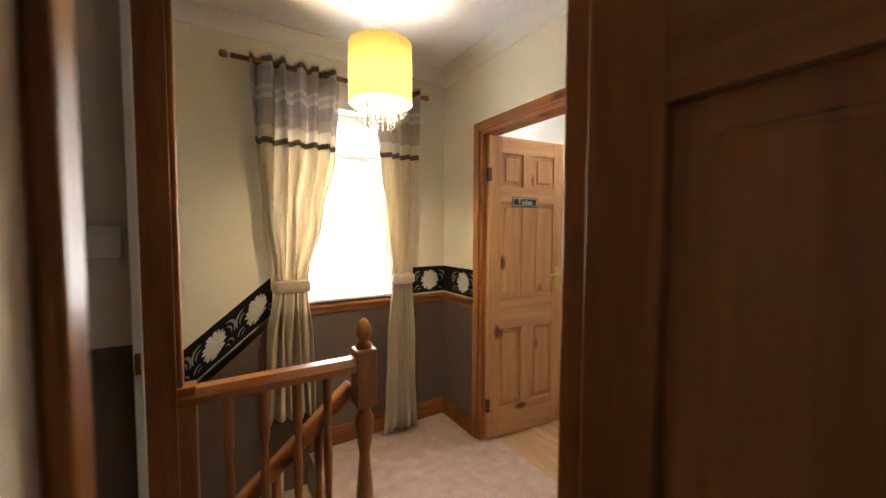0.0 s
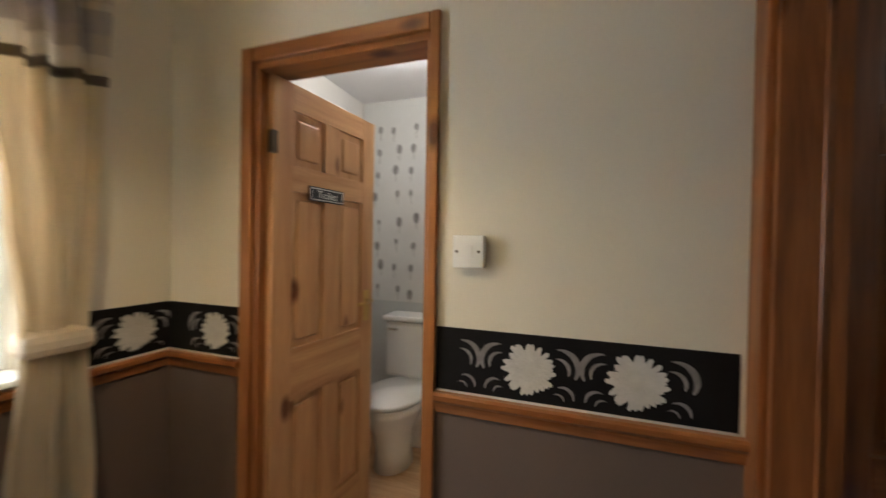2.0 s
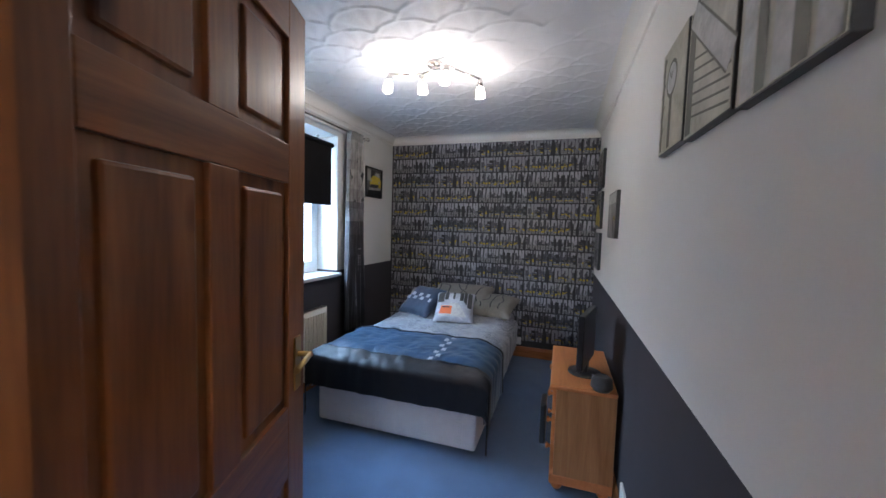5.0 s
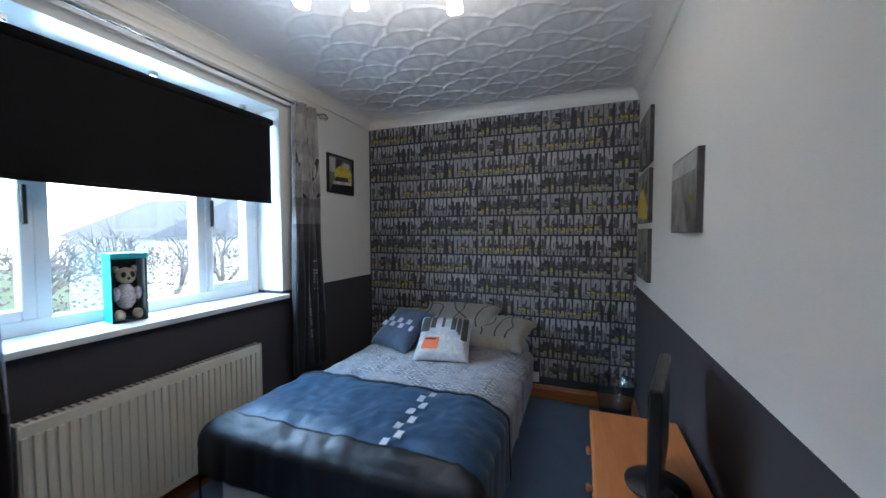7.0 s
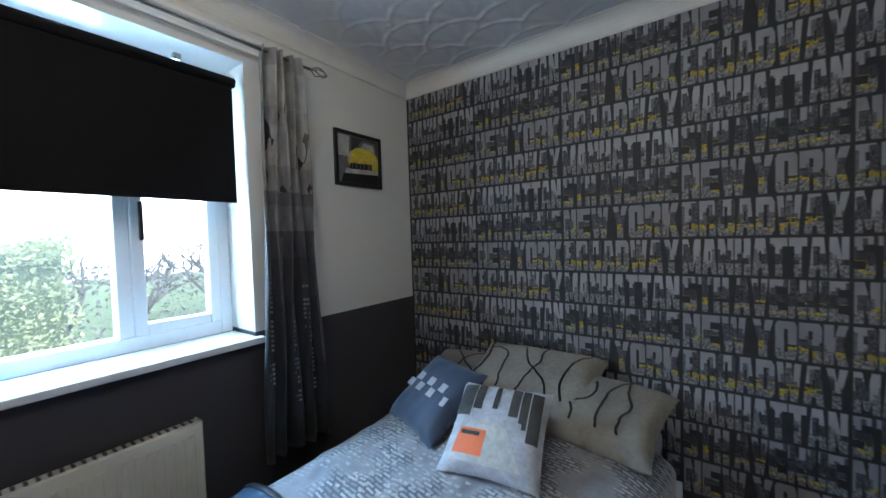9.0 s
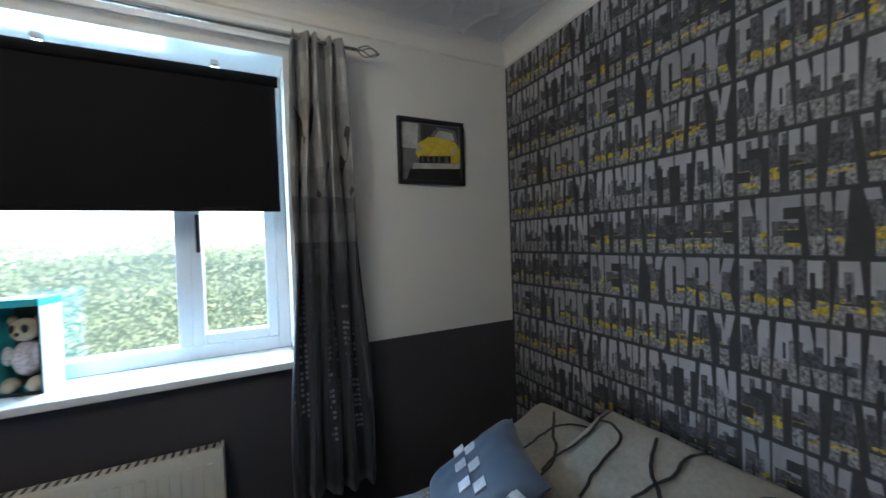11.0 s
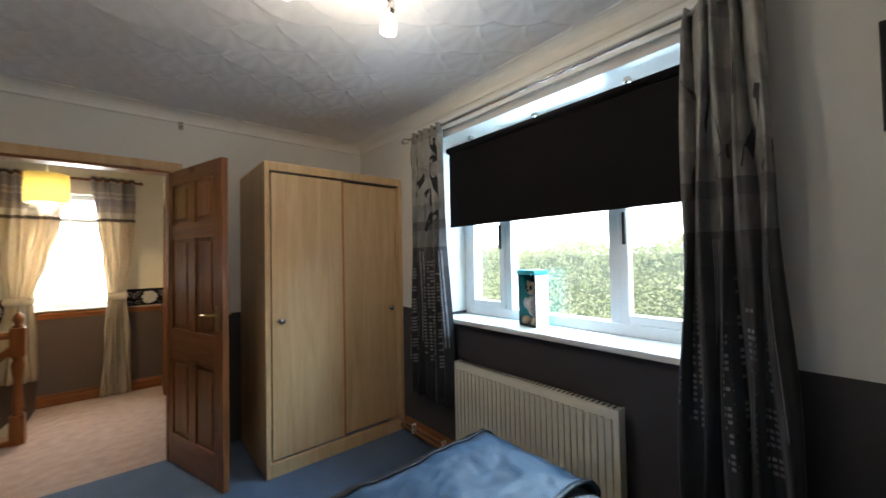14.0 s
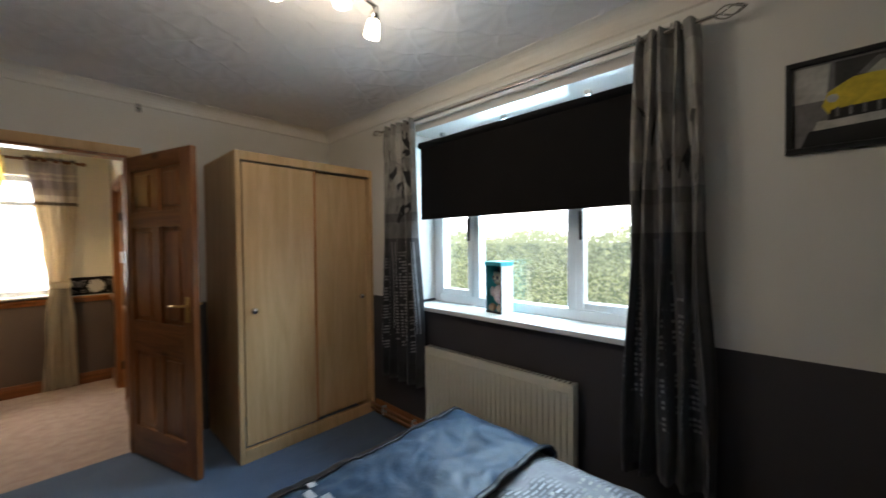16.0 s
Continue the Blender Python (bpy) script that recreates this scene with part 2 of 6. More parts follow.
TEAL = mat("turquoise_card", (0.05, 0.42, 0.47), 0.5, var=0.08)
PLUSH = mat("cream_plush", (0.52, 0.42, 0.30), 0.95, var=0.2, fine=160, bump=0.9)
BACKGLOW = mat("white_overcast_distance", (0.9, 0.9, 0.9), 0.9, emit=(0.95, 0.98, 1.0), strength=5.0)
CURTW = mat("dark_grey_window_print", (0.26, 0.255, 0.262), 0.6, var=0.4, scale=25)
SHADE = bands("yellow_lampshade_fabric", [(0.0, (0.90, 0.80, 0.44)), (0.9, (0.91, 0.81, 0.46))], trans=0.75, noise_amount=0.05)
FROST = mat("lit_frosted_glass", (0.9, 0.88, 0.82), 0.3, emit=(1.0, 0.86, 0.66), strength=14.0)
CRYSTAL = mat("crystal_bead", (0.85, 0.82, 0.72), 0.08, trans=0.5, var=0.05, bump=0)
SIGN = mat("black_sign_plate", (0.02, 0.022, 0.025), 0.3, var=0.1)
LEAF = mat("hedge_leaf", (0.24, 0.28, 0.11), 0.6, scale=3, color2=(0.46, 0.50, 0.24))
BARK = mat("bare_branch_bark", (0.16, 0.14, 0.12), 0.9, var=0.3)
BACKSKY = mat("pale_overcast_distance", (0.9, 0.9, 0.9), 0.9, emit=(0.93, 0.98, 1.0), strength=3.2)
GRASS = mat("lawn", (0.08, 0.12, 0.04), 0.95, var=0.3, scale=2)
RENDERW = mat("white_house_render", (0.72, 0.72, 0.70), 0.9, var=0.05)
FENCEM = mat("brown_fence", (0.24, 0.13, 0.08), 0.85, var=0.2)
SLATE = mat("slate_roof", (0.10, 0.10, 0.11), 0.8, var=0.2)
TILEG = mat("pale_grey_tile", (0.52, 0.54, 0.54), 0.25, var=0.04)
RED = mat("red_plastic", (0.35, 0.03, 0.03), 0.4)

# photographs inside the wallpaper letters: skyline, pale sky, street with yellow cabs
def city_photo(name, seed, low, high, cell, sky, near, far, cabs):
    m = bpy.data.materials.new(name)
    m.use_nodes = True
    n, l = m.node_tree.nodes, m.node_tree.links
    b = n["Principled BSDF"]
    tc, sp = n.new("ShaderNodeTexCoord"), n.new("ShaderNodeSeparateXYZ")
    l.new(tc.outputs["Object"], sp.inputs[0])

    def maths(op, a, c, d=None):
        q = n.new("ShaderNodeMath"); q.operation = op
        for k, v in enumerate((a, c, d)):
            if v is None:
                continue
            if isinstance(v, (int, float)):
                q.inputs[k].default_value = v
            else:
                l.new(v, q.inputs[k])
        return q.outputs[0]

    def mixed(f, a, c):
        q = n.new("ShaderNodeMix"); q.data_type = 'RGBA'
        for k, v in ((0, f), (6, a), (7, c)):
            if isinstance(v, tuple):
                q.inputs[k].default_value = (*v, 1)
            elif isinstance(v, float):
                q.inputs[k].default_value = v
            else:
                l.new(v, q.inputs[k])
        return q.outputs[2]

    def towers(width, lo, hi, off):
        c = maths('FLOOR', maths('MULTIPLY_ADD', sp.outputs[0], 1 / width, off), 0)
        w = n.new("ShaderNodeTexWhiteNoise"); w.noise_dimensions = '1D'
        l.new(c, w.inputs["W"])
        return maths('LESS_THAN', sp.outputs[2], maths('MULTIPLY_ADD', w.outputs["Value"], hi - lo, lo)), w.outputs["Value"]

    def grain(scale, at):
        mp = n.new("ShaderNodeMapping"); mp.inputs["Scale"].default_value = scale; mp.inputs["Location"].default_value = (at, 0, at)
        z = n.new("ShaderNodeTexNoise"); z.inputs["Scale"].default_value, z.inputs["Detail"].default_value = 1.0, 4
        l.new(tc.outputs["Object"], mp.inputs[0]); l.new(mp.outputs[0], z.inputs[0])
        return z.outputs[0]

    def level(v, a, c):
        q = n.new("ShaderNodeMapRange"); q.inputs[1].default_value, q.inputs[2].default_value = a, c
        l.new(v, q.inputs[0])
        return q.outputs[0]
    fine = level(grain((120, 1, 90), seed), 0.35, 0.65)
    back, _ = towers(cell * 0.6, low * 0.9, high * 0.85, seed + 0.3)
    front, shade = towers(cell, low * 0.4, high, seed * 3 + 0.7)
    col = mixed(level(grain((14, 1, 10), seed + 2), 0.3, 0.7), tuple(c * 0.75 for c in sky), sky)
    col = mixed(back, col, mixed(fine, tuple(c * 0.4 for c in far), tuple(c * 1.3 for c in far)))
    col = mixed(front, col, mixed(maths('MULTIPLY', fine, shade), tuple(c * 0.35 for c in near), tuple(c * 2.2 for c in near)))
    street = maths('LESS_THAN', sp.outputs[2], 0.048)
    col = mixed(maths('MULTIPLY', street, 0.75), col, mixed(fine, (0.07, 0.068, 0.07), (0.42, 0.41, 0.40)))
    if cabs:
        band = maths('MULTIPLY', maths('LESS_THAN', sp.outputs[2], 0.066), maths('GREATER_THAN', sp.outputs[2], 0.018))
        cab = maths('MULTIPLY', band, level(grain((20, 1, 34), seed + 5), cabs, cabs + 0.03))
        col = mixed(cab, col, mixed(fine, (0.20, 0.14, 0.01), (0.66, 0.48, 0.03)))
    l.new(col, b.inputs["Base Color"])
    b.inputs["Roughness"].default_value = 0.5
    MATS[name] = m
    return m


PHOTOS = {
    "5TH AVENUE": city_photo("avenue_photo_letters", 11, 0.10, 0.19, 0.022, (0.36, 0.35, 0.37), (0.055, 0.053, 0.06), (0.10, 0.097, 0.105), 0.54),
    "NEW YORK": city_photo("street_photo_letters", 23, 0.03, 0.13, 0.034, (0.30, 0.29, 0.31), (0.075, 0.072, 0.08), (0.17, 0.165, 0.175), 0.56),
    "BROADWAY": city_photo("theatre_photo_letters", 37, 0.06, 0.17, 0.028, (0.38, 0.37, 0.38), (0.06, 0.058, 0.064), (0.15, 0.145, 0.155), 0.53),
    "MANHATTAN": city_photo("skyline_photo_letters", 52, 0.03, 0.135, 0.019, (0.42, 0.405, 0.43), (0.06, 0.058, 0.064), (0.22, 0.215, 0.23), 0.0),
}
WPBACK = mat("near_black_wallpaper", (0.028, 0.026, 0.029), 0.6, var=0.3, scale=20)
WPEDGE = mat("grey_letter_outline", (0.062, 0.060, 0.064), 0.5, var=0.5, scale=40)

# city duvet print: towers of pale windows on grey
DUVET = bpy.data.materials.new("grey_city_print_duvet")
DUVET.use_nodes = True
n, l = DUVET.node_tree.nodes, DUVET.node_tree.links
tc = n.new("ShaderNodeTexCoord")
bk = n.new("ShaderNodeTexBrick")
bk.inputs["Scale"].default_value = 1.0
bk.inputs["Brick Width"].default_value, bk.inputs["Row Height"].default_value = 0.045, 0.018
bk.inputs["Mortar Size"].default_value = 0.005
bk.inputs["Color1"].default_value, bk.inputs["Color2"].default_value = (0.58, 0.58, 0.62, 1), (0.24, 0.24, 0.27, 1)
bk.inputs["Mortar"].default_value = (0.12, 0.12, 0.135, 1)
mpd = n.new("ShaderNodeMapping"); mpd.inputs["Rotation"].default_value = (0, 0, 0.12)
l.new(tc.outputs["Object"], mpd.inputs[0]); l.new(mpd.outputs[0], bk.inputs[0])
nz = n.new("ShaderNodeTexNoise"); nz.inputs["Scale"].default_value, nz.inputs["Detail"].default_value = 5, 5
l.new(tc.outputs["Object"], nz.inputs[0])
rp = n.new("ShaderNodeValToRGB"); rp.color_ramp.elements[0].position, rp.color_ramp.elements[1].position = 0.44, 0.54
l.new(nz.outputs[0], rp.inputs[0])
rg = n.new("ShaderNodeValToRGB")
rg.color_ramp.elements[0].position, rg.color_ramp.elements[0].color = 0.3, (0.16, 0.16, 0.18, 1)
rg.color_ramp.elements[1].position, rg.color_ramp.elements[1].color = 0.7, (0.52, 0.51, 0.53, 1)
l.new(nz.outputs[0], rg.inputs[0])
mxc = n.new("ShaderNodeMix"); mxc.data_type = 'RGBA'
l.new(rp.outputs[0], mxc.inputs[0]); l.new(rg.outputs[0], mxc.inputs[6]); l.new(bk.outputs[0], mxc.inputs[7])
l.new(mxc.outputs[2], n["Principled BSDF"].inputs["Base Color"])
n["Principled BSDF"].inputs["Roughness"].default_value = 0.6
n["Principled BSDF"].inputs["Sheen Weight"].default_value = 0.3

ST = bands("cream_curtain_striped_top", [(0.0, (0.72, 0.63, 0.49)), (0.425, (0.15, 0.115, 0.09)), (0.46, (0.70, 0.64, 0.55)), (0.53, (0.48, 0.42, 0.37)),
     (0.60, (0.41, 0.36, 0.35)), (0.68, (0.60, 0.55, 0.49)), (0.71, (0.50, 0.44, 0.40)), (0.735, (0.64, 0.58, 0.5)), (0.76, (0.46, 0.41, 0.39)), (0.86, (0.62, 0.56, 0.48)), (0.885, (0.14, 0.11, 0.09)), (0.915, (0.66, 0.6, 0.5))],
    lo=1.40, hi=2.30, trans=0.42, noise_amount=0.06, fine=40, streak=(1, 1, 0.15))
CITYC = bands("grey_city_curtain", [(0.0, (0.010, 0.010, 0.012)), (0.12, (0.018, 0.018, 0.022)), (0.24, (0.024, 0.024, 0.028)), (0.40, (0.034, 0.033, 0.037)), (0.50, (0.055, 0.053, 0.056)),
     (0.56, (0.15, 0.145, 0.145)), (0.62, (0.10, 0.096, 0.098)), (0.65, (0.22, 0.21, 0.20)), (0.71, (0.30, 0.285, 0.265)), (0.80, (0.24, 0.23, 0.215)), (0.84, (0.31, 0.295, 0.27)), (0.93, (0.22, 0.21, 0.195))],
    lo=0.3, hi=2.3, noise_amount=0.3, fine=28, streak=(1, 1, 0.35), rough=0.6)

# ---------------------------------------------------------------- helpers
def add_box(bm, lo, hi, bevel=0.0, m=None):
    g = bmesh.ops.create_cube(bm, size=1.0)
    v = g["verts"]
    c = [(a + b) / 2 for a, b in zip(lo, hi)]
    s = [abs(b - a) for a, b in zip(lo, hi)]
    t = Matrix.Translation(c) @ Matrix.Diagonal((*s, 1))
    bmesh.ops.transform(bm, matrix=(m @ t) if m else t, verts=v)
    if bevel:
        ed = list({e for vv in v for e in vv.link_edges})
        bmesh.ops.bevel(bm, geom=ed, offset=bevel, segments=2, affect='EDGES', profile=0.5)
    return bm


def box(lo, hi, bevel=0.0, m=None):
    return add_box(bmesh.new(), lo, hi, bevel, m)


def lathe(profile, steps=20, m=None, bm=None):
    """Turned body round z from (radius, height) pairs."""
    bm = bm or bmesh.new()
    rings = []
    for r, z in profile:
        ring = []
        for i in range(steps):
            a = 2 * math.pi * i / steps
            p = Vector((max(r, 1e-4) * math.cos(a), max(r, 1e-4) * math.sin(a), z))
            ring.append(bm.verts.new(m @ p if m else p))
        rings.append(ring)
    for a, b in zip(rings, rings[1:]):
        for i in range(steps):
            f = bm.faces.new((a[i], a[(i + 1) % steps], b[(i + 1) % steps], b[i]))
            f.smooth = True
    bm.faces.new(rings[-1]); bm.faces.new(list(reversed(rings[0])))
    return bm


def tube(a, b, r, steps=12, bm=None):
    a, b = Vector(a), Vector(b)
    q = (b - a).to_track_quat('Z', 'Y').to_matrix().to_4x4()
    return lathe([(r, 0), (r, (b - a).length)], steps, Matrix.Translation(a) @ q, bm)


def prism(profile, start, end, axis, bm=None):
    """A moulding: profile pairs (across, up) run along the axis 'x' or 'y'."""
    bm = bm or bmesh.new()
    ends = []
    for t in (start, end):
        ends.append([bm.verts.new((t, p, z) if axis == 'x' else (p, t, z)) for p, z in profile])
    k = len(profile)
    for i in range(k):
        bm.faces.new((ends[0][i], ends[0][(i + 1) % k], ends[1][(i + 1) % k], ends[1][i]))
    bm.faces.new(ends[0]); bm.faces.new(list(reversed(ends[1])))
    bmesh.ops.recalc_face_normals(bm, faces=bm.faces)
    return bm


def finish(name, bm, material):
    me = bpy.data.meshes.new(name)
    bmesh.ops.recalc_face_normals(bm, faces=bm.faces)
    bm.to_mesh(me)
    bm.free()
    me.materials.append(material)
    return new(name, me)


def thing(name, base, label, category, group=""):
    ob = new(name)
    ob.empty_display_size = 0.1
    ob.matrix_world = Matrix.Translation(base)
    return tagged(ob, label, category, group)


def root_of(ob):
    p = Vector(ob.matrix_basis.translation)
    while ob.parent:
        ob = ob.parent
        p += ob.matrix_basis.translation
    return p


def part(name, bm, material, parent, label=""):
    """A part whose mesh is given in world metres, under a thing or a part."""
    bmesh.ops.translate(bm, vec=-root_of(parent), verts=bm.verts)
    ob = finish(name, bm, material)
    ob.parent = parent
    if label:
        ob["label"] = label
    return ob


def single(name, bm, material, label, category, group=""):
    return tagged(finish(name, bm, material), label, category, group)


def setting(name, bm, material, label=""):
    return tagged(finish(name, bm, material), label, "", "", "structure")


# ---------------------------------------------------------------- structure
def two_tone(name, lo, hi, split, upper, lower):
    """A wall block whose lower part is painted another colour."""
    setting(name, box((lo[0], lo[1], split), hi), upper, "plain painted upper wall")
    setting(name + "_dado", box(lo, (hi[0], hi[1], split)), lower, "darker painted lower wall")


H = CEIL + 0.02
setting("floor_bedroom", box((-2.45, -0.15, -0.12), (0.3, DY + 0.03, 0.0)), BLUEC, "blue cut pile bedroom carpet")
bmf = box((-2.36, DY + 0.03, -0.12), (-1.3, 5.95, 0.0))
add_box(bmf, (-3.4, 2.4, -0.12), (-2.36, 4.93, 0.0))
setting("floor_landing", bmf, PINKC, "patterned beige pink landing carpet")
setting("floor_toilet", box((-1.3, 4.5, -0.12), (0.1, 5.9, -0.002)), LAMIN, "wood laminate toilet floor")
# bedroom walls
setting("wall_wallpaper", box((-2.45, -0.15, -0.1), (0.3, 0.0, H)), WPBACK, "wall papered with dark city lettering")
two_tone("wall_pictures", (-2.36, 0.0, -0.05), (WX, DY, H), DADO, OFFWHITE, CHARCOAL)
WY0, WY1, WZ0, WZ1 = 1.12, 2.62, 0.945, 2.19
for nm, y0, y1 in (("wall_window_a", -0.15, WY0), ("wall_window_b", WY1, DYL)):
    two_tone(nm, (0.0, y0, -0.05), (0.39, y1, H), DADO, OFFWHITE, CHARCOAL)
setting("wall_window_sill", box((0.0, WY0, -0.05), (0.39, WY1, WZ0 - 0.03)), CHARCOAL, "charcoal wall under the window")
setting("wall_window_lintel", box((0.0, WY0, WZ1), (0.39, WY1, H)), OFFWHITE, "wall above the window")
DO0, DO1, DOZ = -2.322, -1.452, 2.0
two_tone("wall_door_a", (DO1, DY, -0.05), (0.0, DYL, H), DADO, OFFWHITE, CHARCOAL)
two_tone("wall_door_b", (-2.36, DY, -0.05), (DO0, 3.90, H), DADO, OFFWHITE, CHARCOAL)
setting("wall_door_lintel", box((DO0, DY, DOZ), (DO1, DYL, H)), OFFWHITE, "wall above the bedroom door")
# landing walls
TY0, TY1, TZ = 4.72, 5.392, 1.945
DR = 0.89
two_tone("wall_landing_a", (LX, DYL, -0.05), (LX + 0.1, TY0, H), DR, CREAM, TAUPE)
two_tone("wall_landing_b", (LX, TY1, -0.05), (LX + 0.1, 5.95, H), DR, CREAM, TAUPE)
setting("wall_landing_lintel", box((LX, TY0, TZ), (LX + 0.1, TY1, H)), CREAM, "wall above the toilet door")
LX0, LX1, LZ0, LZ1 = -2.50, -1.80, 0.92, 2.06
setting("wall_stair_window_a", box((-4.4, LW, -2.6), (LX0, 6.05, H)), CREAM, "cream wall beside the stairs")
two_tone("wall_stair_window_b", (LX1, LW, -0.05), (-1.2, 6.05, H), DR, CREAM, TAUPE)
setting("wall_stair_window_under", box((LX0, LW, -2.6), (LX1, 6.05, LZ0 - 0.019)), TAUPE, "taupe wall under the landing window")
setting("wall_stair_window_lintel", box((LX0, LW, LZ1), (LX1, 6.05, H)), CREAM, "wall above the landing window")
# left wall with the opening to a further room
PX = -2.915
two_tone("wall_passage_a", (PX - 0.065, 2.4, -0.05), (PX, 3.985, H), DR, CREAM, TAUPE)
two_tone("wall_passage_b", (PX - 0.065, 4.90, -0.05), (PX, 4.99, H), DR, CREAM, TAUPE)
setting("wall_passage_lintel", box((PX - 0.065, 3.985, 2.0), (PX, 4.90, H)), CREAM, "wall above the side doorway")
two_tone("wall_box_room_back", (-4.3, 3.2, -0.05), (-4.2, 5.0, H), 1.0, CREAM, TAUPE)
two_tone("wall_box_room_side", (-4.3, 4.93, -2.6), (PX - 0.065, 4.99, H), 1.0, CREAM, TAUPE)
two_tone("wall_box_room_near", (-4.3, 3.1, -0.05), (PX - 0.065, 3.2, H), 1.0, CREAM, TAUPE)
setting("floor_box_room", box((-4.3, 3.1, -0.12), (-3.4, 4.95, 0.0)), PINKC)
setting("wall_passage_end", box((-3.0, 2.3, -0.05), (-2.3, 2.4, H)), CREAM)
setting("wall_stair_end", box((-4.5, 4.9, -2.6), (-4.4, 6.05, H)), CREAM)
setting("wall_stair_side", box((-4.4, 4.90, -2.6), (-2.36, 4.93, -0.12)), TAUPE)
setting("floor_stair_foot", box((-4.5, 4.9, -2.7), (-2.3, 6.05, -2.6)), PINKC)
# toilet
setting("wall_toilet_far", box((0.0, DYL, -0.05), (0.1, 5.95, H)), OFFWHITE)
setting("wall_toilet_near", box((LX + 0.1, 4.5, -0.05), (0.0, 4.6, H)), OFFWHITE)
setting("wall_toilet_end", box((-1.2, 5.81, -0.05), (0.1, 5.95, H)), OFFWHITE)


def fan_ceiling(name, x0, x1, y0, y1, step, radius, depth, label):
    """Plaster worked in overlapping fans, as relief."""
    xs, ys = np.arange(x0, x1 + step, step), np.arange(y0, y1 + step, step)
    X, Y = np.meshgrid(xs, ys)
    Z = np.zeros_like(X)
    seen = np.zeros(X.shape, bool)
    dy, dx = radius * 0.62, radius * 1.5
    rng = np.random.RandomState(4)
    rows = int((y1 - y0) / dy) + 4
    for j in range(rows):
        for i in range(int((x1 - x0) / dx) + 3):
            cx = x0 + (i - 0.5 + 0.5 * (j % 2)) * dx + rng.uniform(-0.02, 0.02)
            cy = y0 + (j - 1) * dy + rng.uniform(-0.015, 0.015)
            tilt = rng.uniform(-0.35, 0.35)
            U, V = X - cx, Y - cy
            R = np.hypot(U, V)
            A = np.arctan2(U, V) + tilt
            inside = (R < radius) & (np.abs(A) < 1.35) & ~seen
            f = 0.55 * (R / radius) ** 1.3 * (0.72 + 0.28 * np.cos(A * 13 + rng.uniform(0, 6))) + 0.26 * np.exp(-((R / radius - 0.96) / 0.035) ** 2)
            Z[inside] = f[inside]
            seen |= inside
    Z = CEIL - depth * Z
    ny, nx = X.shape
    verts = np.stack([X, Y, Z], -1).reshape(-1, 3)
    idx = np.arange(ny * nx).reshape(ny, nx)
    faces = np.stack([idx[:-1, :-1], idx[1:, :-1], idx[1:, 1:], idx[:-1, 1:]], -1).reshape(-1, 4)
    me = bpy.data.meshes.new(name)
    me.from_pydata(verts.tolist(), [], faces.tolist())
    me.shade_smooth()
    me.materials.append(CEILM)
    ob = tagged(new(name, me), label, "", "", "structure")
    return ob


fan_ceiling("ceiling_bedroom", WX - 0.05, 0.05, -0.05, DY + 0.05, 0.009, 0.23, 0.010, "white plaster ceiling worked in fans")
fan_ceiling("ceiling_landing", -3.05, LX + 0.02, 2.4, LW + 0.02, 0.014, 0.16, 0.005, "cream plaster ceiling worked in fans")
setting("ceiling_slab", box((-4.5, -0.2, H), (0.35, 6.1, H + 0.15)), CEILM)
setting("ceiling_toilet", box((LX + 0.1, 4.6, CEIL - 0.06), (0.0, 5.81, CEIL)), CEILM)
setting("ceiling_box_room", box((-4.4, 3.1, CEIL), (-3.0, 5.9, CEIL + 0.019)), CEILM)


def cove(name, at, inward, a, b, axis, size=0.085, material=COVE):
    """Concave coving along a wall at 'at'; inward is +1 or -1."""
    pr = [(at, CEIL + 0.01), (at, CEIL - size)]
    for k in range(7):
        w = k / 6 * math.pi / 2
        pr.append((at + inward * (0.012 + (size - 0.012) * (1 - math.cos(w))), CEIL - size + 0.006 + (size - 0.012) * math.sin(w)))
    pr.append((at + inward * size, CEIL + 0.01))
    setting(name, prism(pr, a, b, axis), material, "painted plaster coving")


cove("trim_coving_wallpaper", 0.0, 1, WX, 0.0, 'x')
cove("trim_coving_door", DY, -1, WX, 0.0, 'x')
cove("trim_coving_window", 0.0, -1, 0.0, DY, 'y')
cove("trim_coving_pictures", WX, 1, 0.0, DY, 'y')
cove("trim_coving_landing_window", LW, -1, -3.0, LX, 'x')
cove("trim_coving_landing_toilet", LX, -1, DYL, LW, 'y')
cove("trim_coving_landing_door", DYL, 1, -2.4, LX, 'x')


def skirting(name, at, inward, a, b, axis, material, h=0.11):
    pr = [(at, 0), (at + inward * 0.018, 0), (at + inward * 0.018, h - 0.03), (at + inward * 0.010, h - 0.012), (at + inward * 0.006, h), (at, h)]
    setting(name, prism(pr, a, b, axis), material, "varnished pine skirting board")


skirting("baseboard_wallpaper", 0.0, 1, WX, 0.0, 'x', PINEX)
skirting("baseboard_pictures", WX, 1, 0.02, DY, 'y', PINEY)
skirting("baseboard_window", 0.0, -1, 0.02, 3.1, 'y', PINEY)
skirting("baseboard_landing_toilet_a", LX, -1, DYL + 0.02, 4.695, 'y', STAIN)
skirting("baseboard_landing_toilet_b", LX, -1, 5.435, LW, 'y', STAIN)
skirting("baseboard_landing_window", LW, -1, -2.36, LX, 'x', STAINX)


def dado_rail(name, at, inward, a, b, axis, top, material):
    pr = [(at, top - 0.06), (at + inward * 0.008, top - 0.06), (at + inward * 0.012, top - 0.045), (at + inward * 0.018, top - 0.03),
          (at + inward * 0.027, top - 0.02), (at + inward * 0.027, top - 0.006), (at + inward * 0.02, top), (at, top)]
    setting(name, prism(pr, a, b, axis), material, "varnished pine dado rail")


